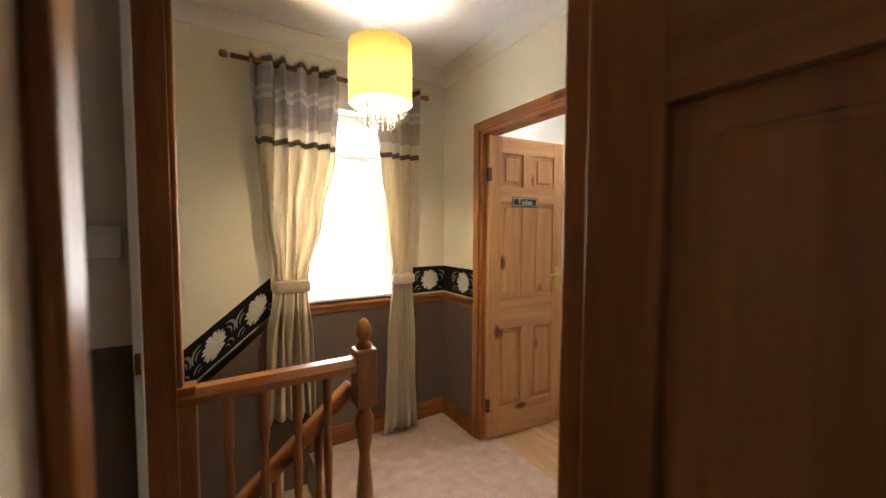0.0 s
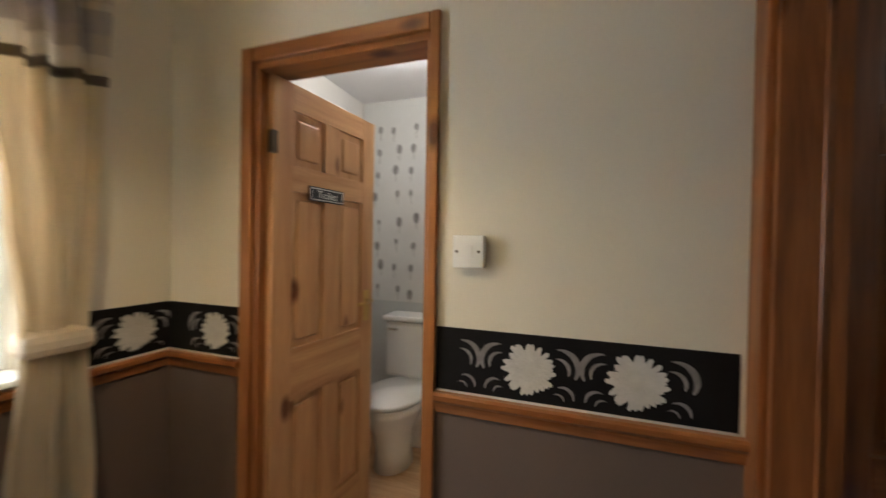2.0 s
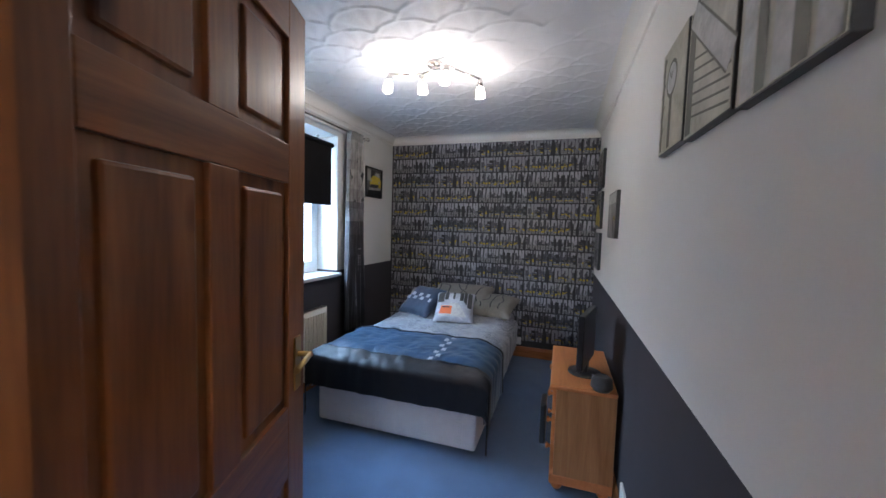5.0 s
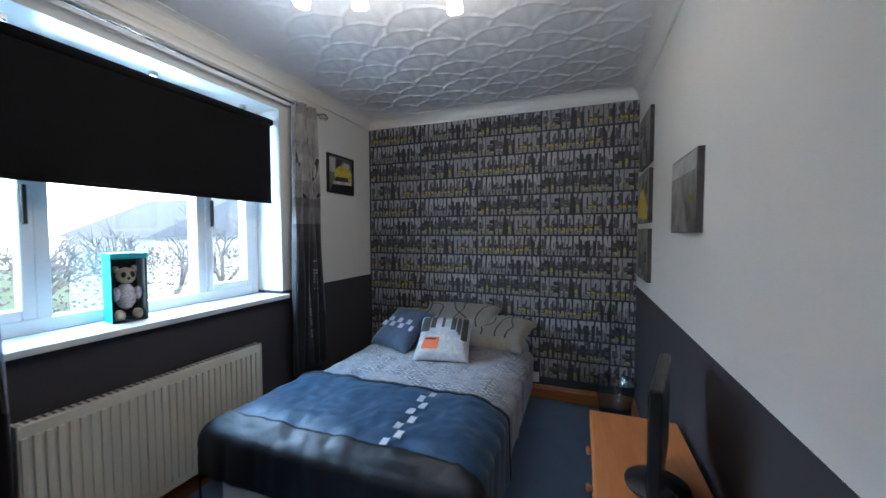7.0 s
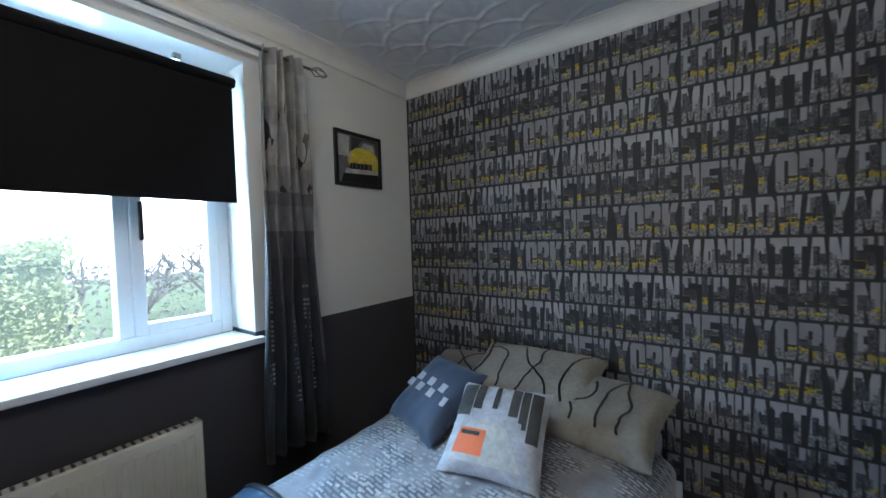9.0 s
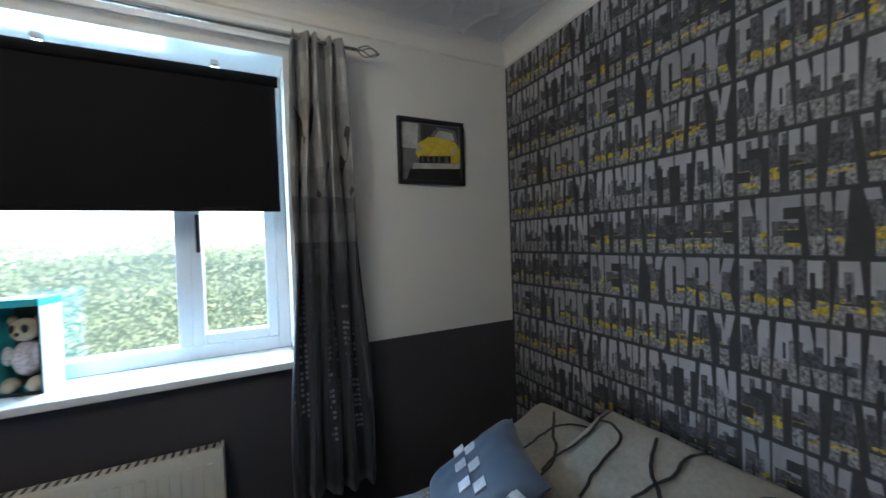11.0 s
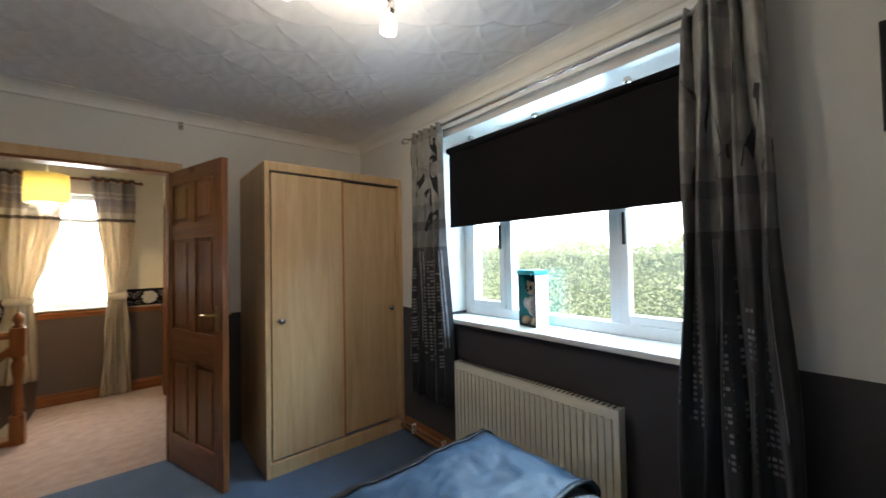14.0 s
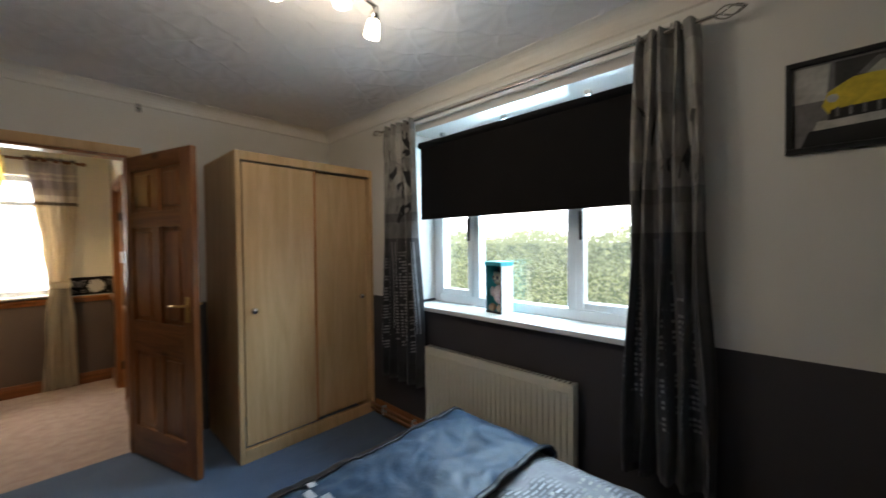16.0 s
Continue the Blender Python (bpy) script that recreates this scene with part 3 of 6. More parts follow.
dado_rail("trim_dado_toilet_a", LX, -1, DYL, 4.695, 'y', DR, PINEY)
dado_rail("trim_dado_toilet_b", LX, -1, 5.435, LW, 'y', DR, PINEY)
dado_rail("trim_dado_window", LW, -1, LX1, LX, 'x', DR, PINEX)
dado_rail("trim_dado_under_window", LW, -1, LX0, LX1, 'x', DR, PINEX)


# ---------------------------------------------------------------- floral border
def bloom(bm, c, u, v, nrm, r):
    """A many-petalled flower lying on the wall."""
    rng = random.Random(3)
    for ring, (ra, rb, cnt) in enumerate(((0.0, 1.0, 34), (0.0, 0.78, 28), (0.0, 0.52, 20), (0.0, 0.3, 12))):
        for i in range(cnt):
            a = 2 * math.pi * (i + 0.3 * ring) / cnt
            ln = r * rb * rng.uniform(0.85, 1.08)
            w = r * 0.105
            d = u * math.cos(a) + v * math.sin(a)
            s = v * math.cos(a) - u * math.sin(a)
            o = c + nrm * (0.0015 + 0.0012 * ring)
            bend = s * w * rng.uniform(-1.2, 1.2)
            pts = [o, o + d * ln * 0.6 + s * w, o + d * ln * 0.92 + s * w * 0.8 + bend, o + d * ln + bend, o + d * ln * 0.92 - s * w * 0.8 + bend, o + d * ln * 0.6 - s * w]
            pts[3] = pts[3] + nrm * 0.001
            pts[0] = o - d * ln * 0.08
            bm.faces.new([bm.verts.new(p) for p in pts])


def heart(bm, c, u, v, nrm, r):
    """The raised middle of a bloom."""
    o = c + nrm * 0.0062
    bm.faces.new([bm.verts.new(o + (u * math.cos(k * 0.5236) + v * math.sin(k * 0.5236)) * r) for k in range(12)])


def scroll(bm, c, u, v, nrm, r, a0, a1):
    """A crescent leaf stroke."""
    k = 10
    inner, outer = [], []
    for i in range(k + 1):
        t = i / k
        a = a0 + (a1 - a0) * t
        w = 0.34 * r * math.sin(math.pi * (0.08 + 0.92 * t)) ** 0.8
        d = u * math.cos(a) + v * math.sin(a)
        outer.append(bm.verts.new(c + d * r + nrm * 0.002))
        inner.append(bm.verts.new(c + d * (r - w) + nrm * 0.001))
    for i in range(k):
        bm.faces.new((outer[i], outer[i + 1], inner[i + 1], inner[i]))


def border(name, start, along, length, first, pitch, up=Vector((0, 0, 1)), nrm=None, height=0.188):
    """Black paper border with white blooms and grey scrolls, along a wall."""
    start, along = Vector(start), Vector(along).normalized()
    b = bmesh.new()
    p = [start, start + along * length, start + along * length + up * height, start + up * height]
    q = [x + nrm * 0.0015 for x in p]
    vs = [b.verts.new(x) for x in p + q]
    for f in ((4, 5, 6, 7), (0, 1, 5, 4), (1, 2, 6, 5), (2, 3, 7, 6), (3, 0, 4, 7)):
        b.faces.new([vs[i] for i in f])
    ob = setting(name, b, BLACKB, "black wallpaper border with white flowers")
    edge = bmesh.new()
    e0 = start + nrm * 0.0022
    edge.faces.new([edge.verts.new(x) for x in (e0, e0 + along * length, e0 + along * length + up * 0.007, e0 + up * 0.007)])
    part("border_edge_line", edge, FLOWER, ob)
    t = first
    while t < length:
        c = start + along * t + up * height * 0.5 + nrm * 0.0015
        vperp = up.normalized()
        if 0.05 < t < length - 0.068:
            f = bmesh.new(); bloom(f, c, along, vperp, nrm, 0.070); heart(f, c, along, vperp, nrm, 0.022)
            part("flower", f, FLOWER, ob)
        s = bmesh.new()
        for side in (-1, 1):
            for k, (dx, dz, r, a0, a1) in enumerate(((0.088, 0.018, 0.046, -0.75, 1.95), (0.080, 0.010, 0.029, -0.6, 2.0), (0.092, -0.060, 0.027, -0.3, 2.3), (0.078, -0.070, 0.016, -0.2, 2.4))):
                cc = c + along * side * dx + vperp * dz
                if 0.03 < (cc - start).dot(along) < length - 0.03:
                    scroll(s, cc, along * side, vperp, nrm, r, a0, a1)
        if len(s.verts):
            part("leaf_scroll", s, SCROLL, ob)
        t += pitch
    return ob


border("trim_border_toilet_a", (LX, DYL + 0.03, DR), (0, 1, 0), 4.695 - DYL - 0.03, 4.17 - DYL - 0.03, 0.262, nrm=Vector((-1, 0, 0)))
border("trim_border_toilet_b", (LX, 5.435, DR), (0, 1, 0), LW - 5.437, 0.13, 0.262, nrm=Vector((-1, 0, 0)))
border("trim_border_window", (LX, LW, DR), (-1, 0, 0), LX - LX1 if LX > LX1 else 0.4, 0.12, 0.262, nrm=Vector((0, -1, 0)))
border("trim_border_passage", (PX, 2.5, DR), (0, 1, 0), 1.37, 0.2, 0.262, nrm=Vector((1, 0, 0)))
# sloping run beside the stairs
SL = Vector((-0.765, 0, -0.644))
border("trim_border_stairs", (-2.50, LW, 0.89), SL, 1.5, 0.16, 0.262, up=Vector((0, 0, 1)), nrm=Vector((0, -1, 0)), height=0.215)
bmd = bmesh.new()
a, b_ = Vector((-2.50, LW, 0.83)), Vector((-2.50, LW, 0.83)) + SL * 1.5
add_box(bmd, (0, -0.026, 0), (1.5, 0, 0.05), 0.006, Matrix.Translation(a) @ SL.to_track_quat('X', 'Z').to_matrix().to_4x4())
setting("trim_dado_stairs", bmd, PINEX, "sloping pine dado rail beside the stairs")
bmt = bmesh.new()
pts = [(-2.50, 0.84), (-2.50, -0.05), (-3.4, -0.9), (-4.39, -1.6), (-4.39, -0.75)]
vs = [bmt.verts.new((x, LW - 0.003, z)) for x, z in pts] + [bmt.verts.new((x, LW, z)) for x, z in pts]
bmt.faces.new(vs[:5])
for i in range(5):
    bmt.faces.new((vs[i], vs[(i + 1) % 5], vs[5 + (i + 1) % 5], vs[5 + i]))
setting("wall_stair_dado", bmt, TAUPE, "taupe paint below the sloping dado")


# ---------------------------------------------------------------- doors
def frame_x(name, x0, x1, ya, yb, z, material, mx, faces):
    """Lining and architraves of an opening in a wall that runs along x. faces: (y, outward)."""
    ob = tagged(new(name), "varnished pine door frame", "", "", "structure")
    part("jamb", box((x0, ya - 0.003, 0), (x0 + 0.028, yb - 0.03, z)), OFFWHITE, ob, "jamb painted like the wall")
    part("jamb", box((x1 - 0.028, ya - 0.003, 0), (x1, yb + 0.003, z)), material, ob)
    part("head", box((x0, ya - 0.003, z - 0.028), (x1, yb + 0.003, z + 0.002)), mx, ob)
    for y, o in faces:
        lo, hi = sorted((y, y + o * 0.018))
        part("architrave", box((x1 - 0.012, lo, 0), (x1 + 0.058, hi, z + 0.058), 0.005), material, ob)
        part("architrave", box((x0 + 0.012, lo, z - 0.012), (x1 - 0.012, hi, z + 0.058), 0.005), mx, ob)
    return ob


def frame_y(name, y0, y1, xa, xb, z, material, my, faces, near=0.047):
    ob = tagged(new(name), "varnished pine door frame", "", "", "structure")
    part("jamb", box((xa - 0.003, y0, 0), (xb + 0.003, y0 + 0.018, z)), material, ob)
    part("jamb", box((xa - 0.003, y1 - 0.028, 0), (xb + 0.003, y1, z)), material, ob)
    part("head", box((xa - 0.003, y0, z - 0.028), (xb + 0.003, y1, z + 0.002)), my, ob)
    for x, o in faces:
        lo, hi = sorted((x, x + o * 0.018))
        part("architrave", box((lo, y0 - near, 0), (hi, y0 + 0.006, z + 0.047), 0.005), material, ob)
        part("architrave", box((lo, y1 - 0.006, 0), (hi, y1 + 0.047, z + 0.047), 0.005), material, ob)
        part("architrave", box((lo, y0 + 0.006, z - 0.006), (hi, y1 - 0.006, z + 0.047), 0.005), my, ob)
    return ob


def panel_door(name, hinge, toward, width, height, material, mx, label, handle=True, hinges_side=1, stile=0.0, top_rail=(1.50, 1.60)):
    """A six-panel door, hinge line at 'hinge', leaf running to 'toward'."""
    ob = tagged(new(name), label, "door", "", "structure")
    hx, hy = hinge
    ang = math.atan2(toward[1] - hy, toward[0] - hx)
    ob.matrix_world = Matrix.Translation((hx, hy, 0.008)) @ Matrix.Rotation(ang, 4, 'Z')
    T = 0.036

    def sub(nm, bm, m, lab="", under=None):
        o = finish(nm, bm, m)
        o.parent = under or ob
        if lab:
            o["label"] = lab
        return o
    st = stile or (0.105 if width > 0.7 else 0.09)
    mid = 0.09
    zs = [(0.0, 0.20), (0.70, 0.90), top_rail, (height - 0.10, height)]
    for a, b in ((0, st), (width - st, width)):
        sub("stile", box((a, -T / 2, 0), (b, T / 2, height), 0.003), material)
    for a, b in zs:
        sub("rail", box((st, -T / 2, a), (width - st, T / 2, b), 0.002), mx)
    cx = width / 2
    for (z0, z1) in ((zs[0][1], zs[1][0]), (zs[1][1], zs[2][0]), (zs[2][1], zs[3][0])):
        sub("muntin", box((cx - mid / 2, -T / 2, z0), (cx + mid / 2, T / 2, z1), 0.002), material)
        for a, b in ((st, cx - mid / 2), (cx + mid / 2, width - st)):
            bm = box((a, -0.006, z0), (b, 0.006, z1))
            add_box(bm, (a + 0.028, -0.0145, z0 + 0.028), (b - 0.028, 0.0145, z1 - 0.028), 0.0075)
            sub("panel", bm, material)
    if handle:
        for s in (-1, 1):
            plate = sub("handle_plate", box((width - 0.075, s * T / 2, 0.93), (width - 0.035, s * (T / 2 + 0.006), 1.08), 0.002), BRASS, "brass back plate")
            bm = tube((width - 0.055, s * (T / 2 + 0.004), 1.03), (width - 0.055, s * (T / 2 + 0.042), 1.03), 0.008)
            tube((width - 0.055, s * (T / 2 + 0.04), 1.03), (width - 0.165, s * (T / 2 + 0.046), 1.025), 0.0075, bm=bm)
            sub("lever_handle", bm, BRASS, "brass lever", plate)
    for z in (0.22, height - 0.24):
        sub("hinge", box((-0.012, -0.016 * hinges_side - 0.012, z - 0.04), (0.012, -0.016 * hinges_side + 0.012, z + 0.04), 0.002), BRONZE, "dark metal butt hinge")
    return ob


frame_x("trim_bedroom_frame", DO0, DO1, DY, DYL, DOZ, STAIN, STAINX, ((DYL, 1),))
setting("trim_bedroom_head", box((WX + 0.002, DY - 0.016, DOZ - 0.01), (DO1 + 0.06, DY, DOZ + 0.05), 0.004), BEECH, "pale bare timber over the bedroom door")
setting("trim_bedroom_side", box((DO1 - 0.01, DY - 0.016, 0), (DO1 + 0.05, DY, DOZ - 0.01), 0.004), BEECH, "pale bare timber beside the bedroom door")
panel_door("door_1", (-1.468, 3.865), (-1.238, 3.135), 0.757, 1.965, STAIN, STAINX, "open stained pine six-panel bedroom door", hinges_side=-1)
frame_y("trim_toilet_frame", TY0, TY1, LX, LX + 0.1, TZ, PINE, PINEY, ((LX, -1), (LX + 0.1, 1)), near=0.025)
td = panel_door("door_2", (LX + 0.03, TY1 - 0.04), (-0.76, 5.285), 0.60, 1.905, TOILETW, TOILETX, "open pale pine six-panel toilet door", hinges_side=1)
frame_y("trim_side_frame", 3.985, 4.90, PX - 0.065, PX, 2.0, STAIN, STAIN, ((PX, 1),))
setting("trim_passage_post", box((-2.478, 3.795, 0), (-2.36, 3.857, CEIL), 0.004), PINE, "dark stained pine post at the wall end")
panel_door("door_3", (-2.497, 3.80), (-2.497, 3.1), 0.74, 1.96, PINE, PINEX, "dark stained pine panel door standing against the passage wall", handle=False, stile=0.07, top_rail=(1.42, 1.50))


def letters(body, width, height, extrude=0.0006, offset=0.0):
    """The mesh of a word, stretched to the width and height, upright in the xz plane."""
    cu = bpy.data.curves.new("word", 'FONT')
    cu.body, cu.extrude, cu.offset, cu.resolution_u = body, 0.0, offset, 3
    cu.space_character = 1.0 + 2.2 * offset
    ob = new("word", cu)
    bpy.context.view_layer.update()
    me = bpy.data.meshes.new_from_object(ob.evaluated_get(bpy.context.evaluated_depsgraph_get()))
    bpy.data.objects.remove(ob)
    bpy.data.curves.remove(cu)
    co = np.array([v.co for v in me.vertices])
    lo, hi = co.min(0), co.max(0)
    for v in me.vertices:
        v.co = ((v.co.x - lo[0]) / (hi[0] - lo[0]) * width, -extrude, (v.co.y - lo[1]) / (hi[1] - lo[1]) * height)
    return me


sgn = finish("sign_plate", box((0.17, -0.022, 1.475), (0.37, -0.018, 1.535), 0.001), SIGN)
sgn.parent = td
sgn["label"] = "black toilet sign with white lettering"
bmx = bmesh.new()
for lo, hi in (((0.176, 1.481), (0.364, 1.484)), ((0.176, 1.526), (0.364, 1.529)), ((0.176, 1.481), (0.179, 1.529)), ((0.361, 1.481), (0.364, 1.529))):
    add_box(bmx, (lo[0], -0.0232, lo[1]), (hi[0], -0.022, hi[1]))
o = finish("sign_border", bmx, WHITEP); o.parent = sgn
me = letters("Toilet", 0.115, 0.030)
me.materials.append(WHITEP)
o = new("sign_lettering", me); o.matrix_basis = Matrix.Translation((0.212, -0.0225, 1.49)); o.parent = sgn


# ---------------------------------------------------------------- windows
def casement(name, x, cells, z0, z1, ob):
    """One glazed light in a wall that runs along y."""
    a, b = cells
    f = bmesh.new()
    w = 0.045
    add_box(f, (x - 0.03, a, z0), (x + 0.03, a + w, z1), 0.006)
    add_box(f, (x - 0.03, b - w, z0), (x + 0.03, b, z1), 0.006)
    add_box(f, (x - 0.03, a + w, z0), (x + 0.03, b - w, z0 + w), 0.006)
    add_box(f, (x - 0.03, a + w, z1 - w), (x + 0.03, b - w, z1), 0.006)
    p = part("casement_frame", f, UPVC, ob)
    g = part("pane", box((x - 0.004, a + w, z0 + w), (x + 0.004, b - w, z1 - w)), GLASS, p)
    g.visible_shadow = False
    return p


win = tagged(new("window_1"), "white plastic three-light bedroom window", "window", "", "structure")
f = bmesh.new()
for lo, hi in (((0.215, WY0, WZ0), (0.295, WY0 + 0.05, WZ1)), ((0.215, WY1 - 0.05, WZ0), (0.295, WY1, WZ1)), ((0.215, WY0 + 0.05, WZ0), (0.295, WY1 - 0.05, WZ0 + 0.06)), ((0.215, WY0 + 0.05, WZ1 - 0.05), (0.295, WY1 - 0.05, WZ1)),
               ((0.215, 1.50, WZ0 + 0.06), (0.295, 1.55, WZ1 - 0.05)), ((0.215, 2.19, WZ0 + 0.06), (0.295, 2.24, WZ1 - 0.05))):
    add_box(f, lo, hi, 0.004)
part("window_frame", f, UPVC, win)
for c in ((WY0 + 0.05, 1.50), (2.24, WY1 - 0.05)):
    p = casement("casement", 0.24, c, WZ0 + 0.06, WZ1 - 0.05, win)
g = part("pane", box((0.251, 1.55, WZ0 + 0.06), (0.259, 2.19, WZ1 - 0.05)), GLASS, win)
g.visible_shadow = False
for y in (1.465, 2.27):
    part("window_handle", box((0.19, y - 0.008, 1.40), (0.207, y + 0.008, 1.56), 0.004), BLACKP, win, "dark window handle")
part("window_sill", box((-0.038, WY0 - 0.03, WZ0 - 0.03), (0.215, WY1 + 0.03, WZ0), 0.006), WHITEP, win, "white gloss window board")
setting("backdrop_landing", box((-9, 10.0, -6), (6, 10.1, 9)), BACKGLOW, "white overcast distance beyond the landing window")
part("reveal", box((0.0, WY0, WZ1 - 0.004), (0.215, WY1, WZ1 - 0.001)), WHITEP, win)

bl = thing("roller_blind", (0.05, 1.87, 2.10), "black roller blind pulled half down over the window", "blind")
part("blind_cloth", box((0.049, WY0 + 0.03, 1.575), (0.051, WY1 - 0.03, 2.10)), BLIND, bl)
part("blind_tube", tube((0.05, WY0 + 0.02, 2.10), (0.05, WY1 - 0.02, 2.10), 0.022), BLIND, bl)
part("bottom_bar", box((0.045, WY0 + 0.03, 1.56), (0.055, WY1 - 0.03, 1.58), 0.003), BLIND, bl)
for y in (1.35, 1.85, 2.35):
    part("bracket", box((0.03, y, 2.125), (0.06, y + 0.025, 2.145)), CHROME, bl)

w2 = tagged(new("window_2"), "white framed landing window full of daylight", "window", "", "structure")
f = bmesh.new()
for lo, hi in (((LX0, 5.92, LZ0), (LX0 + 0.05, 5.98, LZ1)), ((LX1 - 0.05, 5.92, LZ0), (LX1, 5.98, LZ1)), ((LX0 + 0.05, 5.92, LZ0), (LX1 - 0.05, 5.98, LZ0 + 0.05)), ((LX0 + 0.05, 5.92, LZ1 - 0.05), (LX1 - 0.05, 5.98, LZ1)), ((LX0 + 0.05, 5.92, 1.78), (LX1 - 0.05, 5.98, 1.82))):
    add_box(f, lo, hi, 0.004)
part("window_frame", f, UPVC, w2)
part("window_sill", box((LX0 - 0.02, LW - 0.035, LZ0 - 0.018), (LX1 + 0.02, 5.92, LZ0), 0.005), WHITEP, w2, "white window board")
part("pane", box((LX0 + 0.05, 5.945, LZ0 + 0.05), (LX1 - 0.05, 5.953, 1.78)), GLASS, w2).visible_shadow = False
part("pane", box((LX0 + 0.05, 5.945, 1.82), (LX1 - 0.05, 5.953, LZ1 - 0.05)), GLASS, w2).visible_shadow = False


# ---------------------------------------------------------------- curtains
def curtain_surface(rows, folds, amp, axis, at, seed):
    """The face of a hanging cloth from (height, low edge, high edge) rows, as a function of (across 0..1, height)."""
    rng = random.Random(seed)
    ph = [rng.uniform(0, 6.3) for _ in range(3)]

    def place(u, z, lift=0.0):
        for (za, a0, a1), (zb, b0, b1) in zip(rows, rows[1:]):
            if z >= zb - 1e-9:
                break
        t = (za - z) / (za - zb)
        s = t * t * (3 - 2 * t)
        a, b = a0 + (b0 - a0) * s, a1 + (b1 - a1) * s
        w = amp * min(1.0, 0.55 + abs(b - a) * 1.2)
        d = w * math.sin(2 * math.pi * folds * u + ph[0] + 0.5 * math.sin(z * 2.1 + ph[1])) + 0.25 * w * math.sin(2 * math.pi * folds * 2.3 * u + ph[2] + z)
        q = a + (b - a) * u + 0.008 * math.sin(z * 5 + u * 17)
        return Vector((q, at + d - lift, z)) if axis == 'x' else Vector((at + d - lift, q, z))
    return place


def curtain_mesh(rows, folds, amp, axis, at, seed, n=72):
    place = curtain_surface(rows, folds, amp, axis, at, seed)
    zs = [rows[0][0]]
    for (za, _, _), (zb, _, _) in zip(rows, rows[1:]):
        k = max(2, int(abs(za - zb) / 0.05))
        zs += [za + (zb - za) * (i + 1) / k for i in range(k)]
    bm = bmesh.new()
    grid = [[bm.verts.new(place(i / n, z)) for i in range(n + 1)] for z in zs]
    for r0, r1 in zip(grid, grid[1:]):
        for i in range(n):
            bm.faces.new((r0[i], r0[i + 1], r1[i + 1], r1[i])).smooth = True
    return bm


def cloth(ob, t=0.003):
    s = ob.modifiers.new("thickness", 'SOLIDIFY')
    s.thickness = t
    return ob


CY = LW - 0.085
c1 = thing("landing_curtain", (-2.5, CY, 0), "cream curtain with striped top tied back beside the stairs", "curtain", "landing curtains")
cloth(part("cloth", curtain_mesh([(2.24, -2.63, -2.17), (1.75, -2.62, -2.20), (1.40, -2.60, -2.27), (1.06, -2.55, -2.36), (0.98, -2.54, -2.37), (0.7, -2.58, -2.35), (0.28, -2.61, -2.33)], 5.5, 0.042, 'x', CY, 2), ST, c1))
part("tie_back", box((-2.555, CY - 0.06, 0.985), (-2.355, CY + 0.055, 1.055), 0.025), ST, c1, "cream fabric tie-back")
c2 = thing("landing_curtain", (-1.8, CY, 0), "cream curtain with striped top tied back beside the window", "curtain", "landing curtains")
cloth(part("cloth", curtain_mesh([(2.24, -1.98, -1.65), (1.75, -1.94, -1.65), (1.40, -1.90, -1.67), (1.06, -1.86, -1.71), (0.98, -1.855, -1.715), (0.6, -1.885, -1.69), (0.02, -1.92, -1.67)], 4.5, 0.036, 'x', CY, 5), ST, c2))
part("tie_back", box((-1.868, CY - 0.055, 0.985), (-1.703, CY + 0.05, 1.055), 0.025), ST, c2, "cream fabric tie-back")
pole = thing("curtain_pole", (-2.15, CY, 2.20), "dark wooden curtain pole above the landing window", "curtain pole")
part("pole", tube((-2.72, CY, 2.20), (-1.62, CY, 2.20), 0.013), STAINX, pole)
for x in (-2.75, -1.60):
    part("finial", lathe([(0.0, -0.02), (0.018, -0.012), (0.022, 0.0), (0.016, 0.014), (0, 0.02)], 14, Matrix.Translation((x, CY, 2.20))), STAIN, pole)
for x in (-2.60, -1.72):
    part("bracket", tube((x, CY, 2.20), (x, LW, 2.20), 0.009), STAIN, pole)

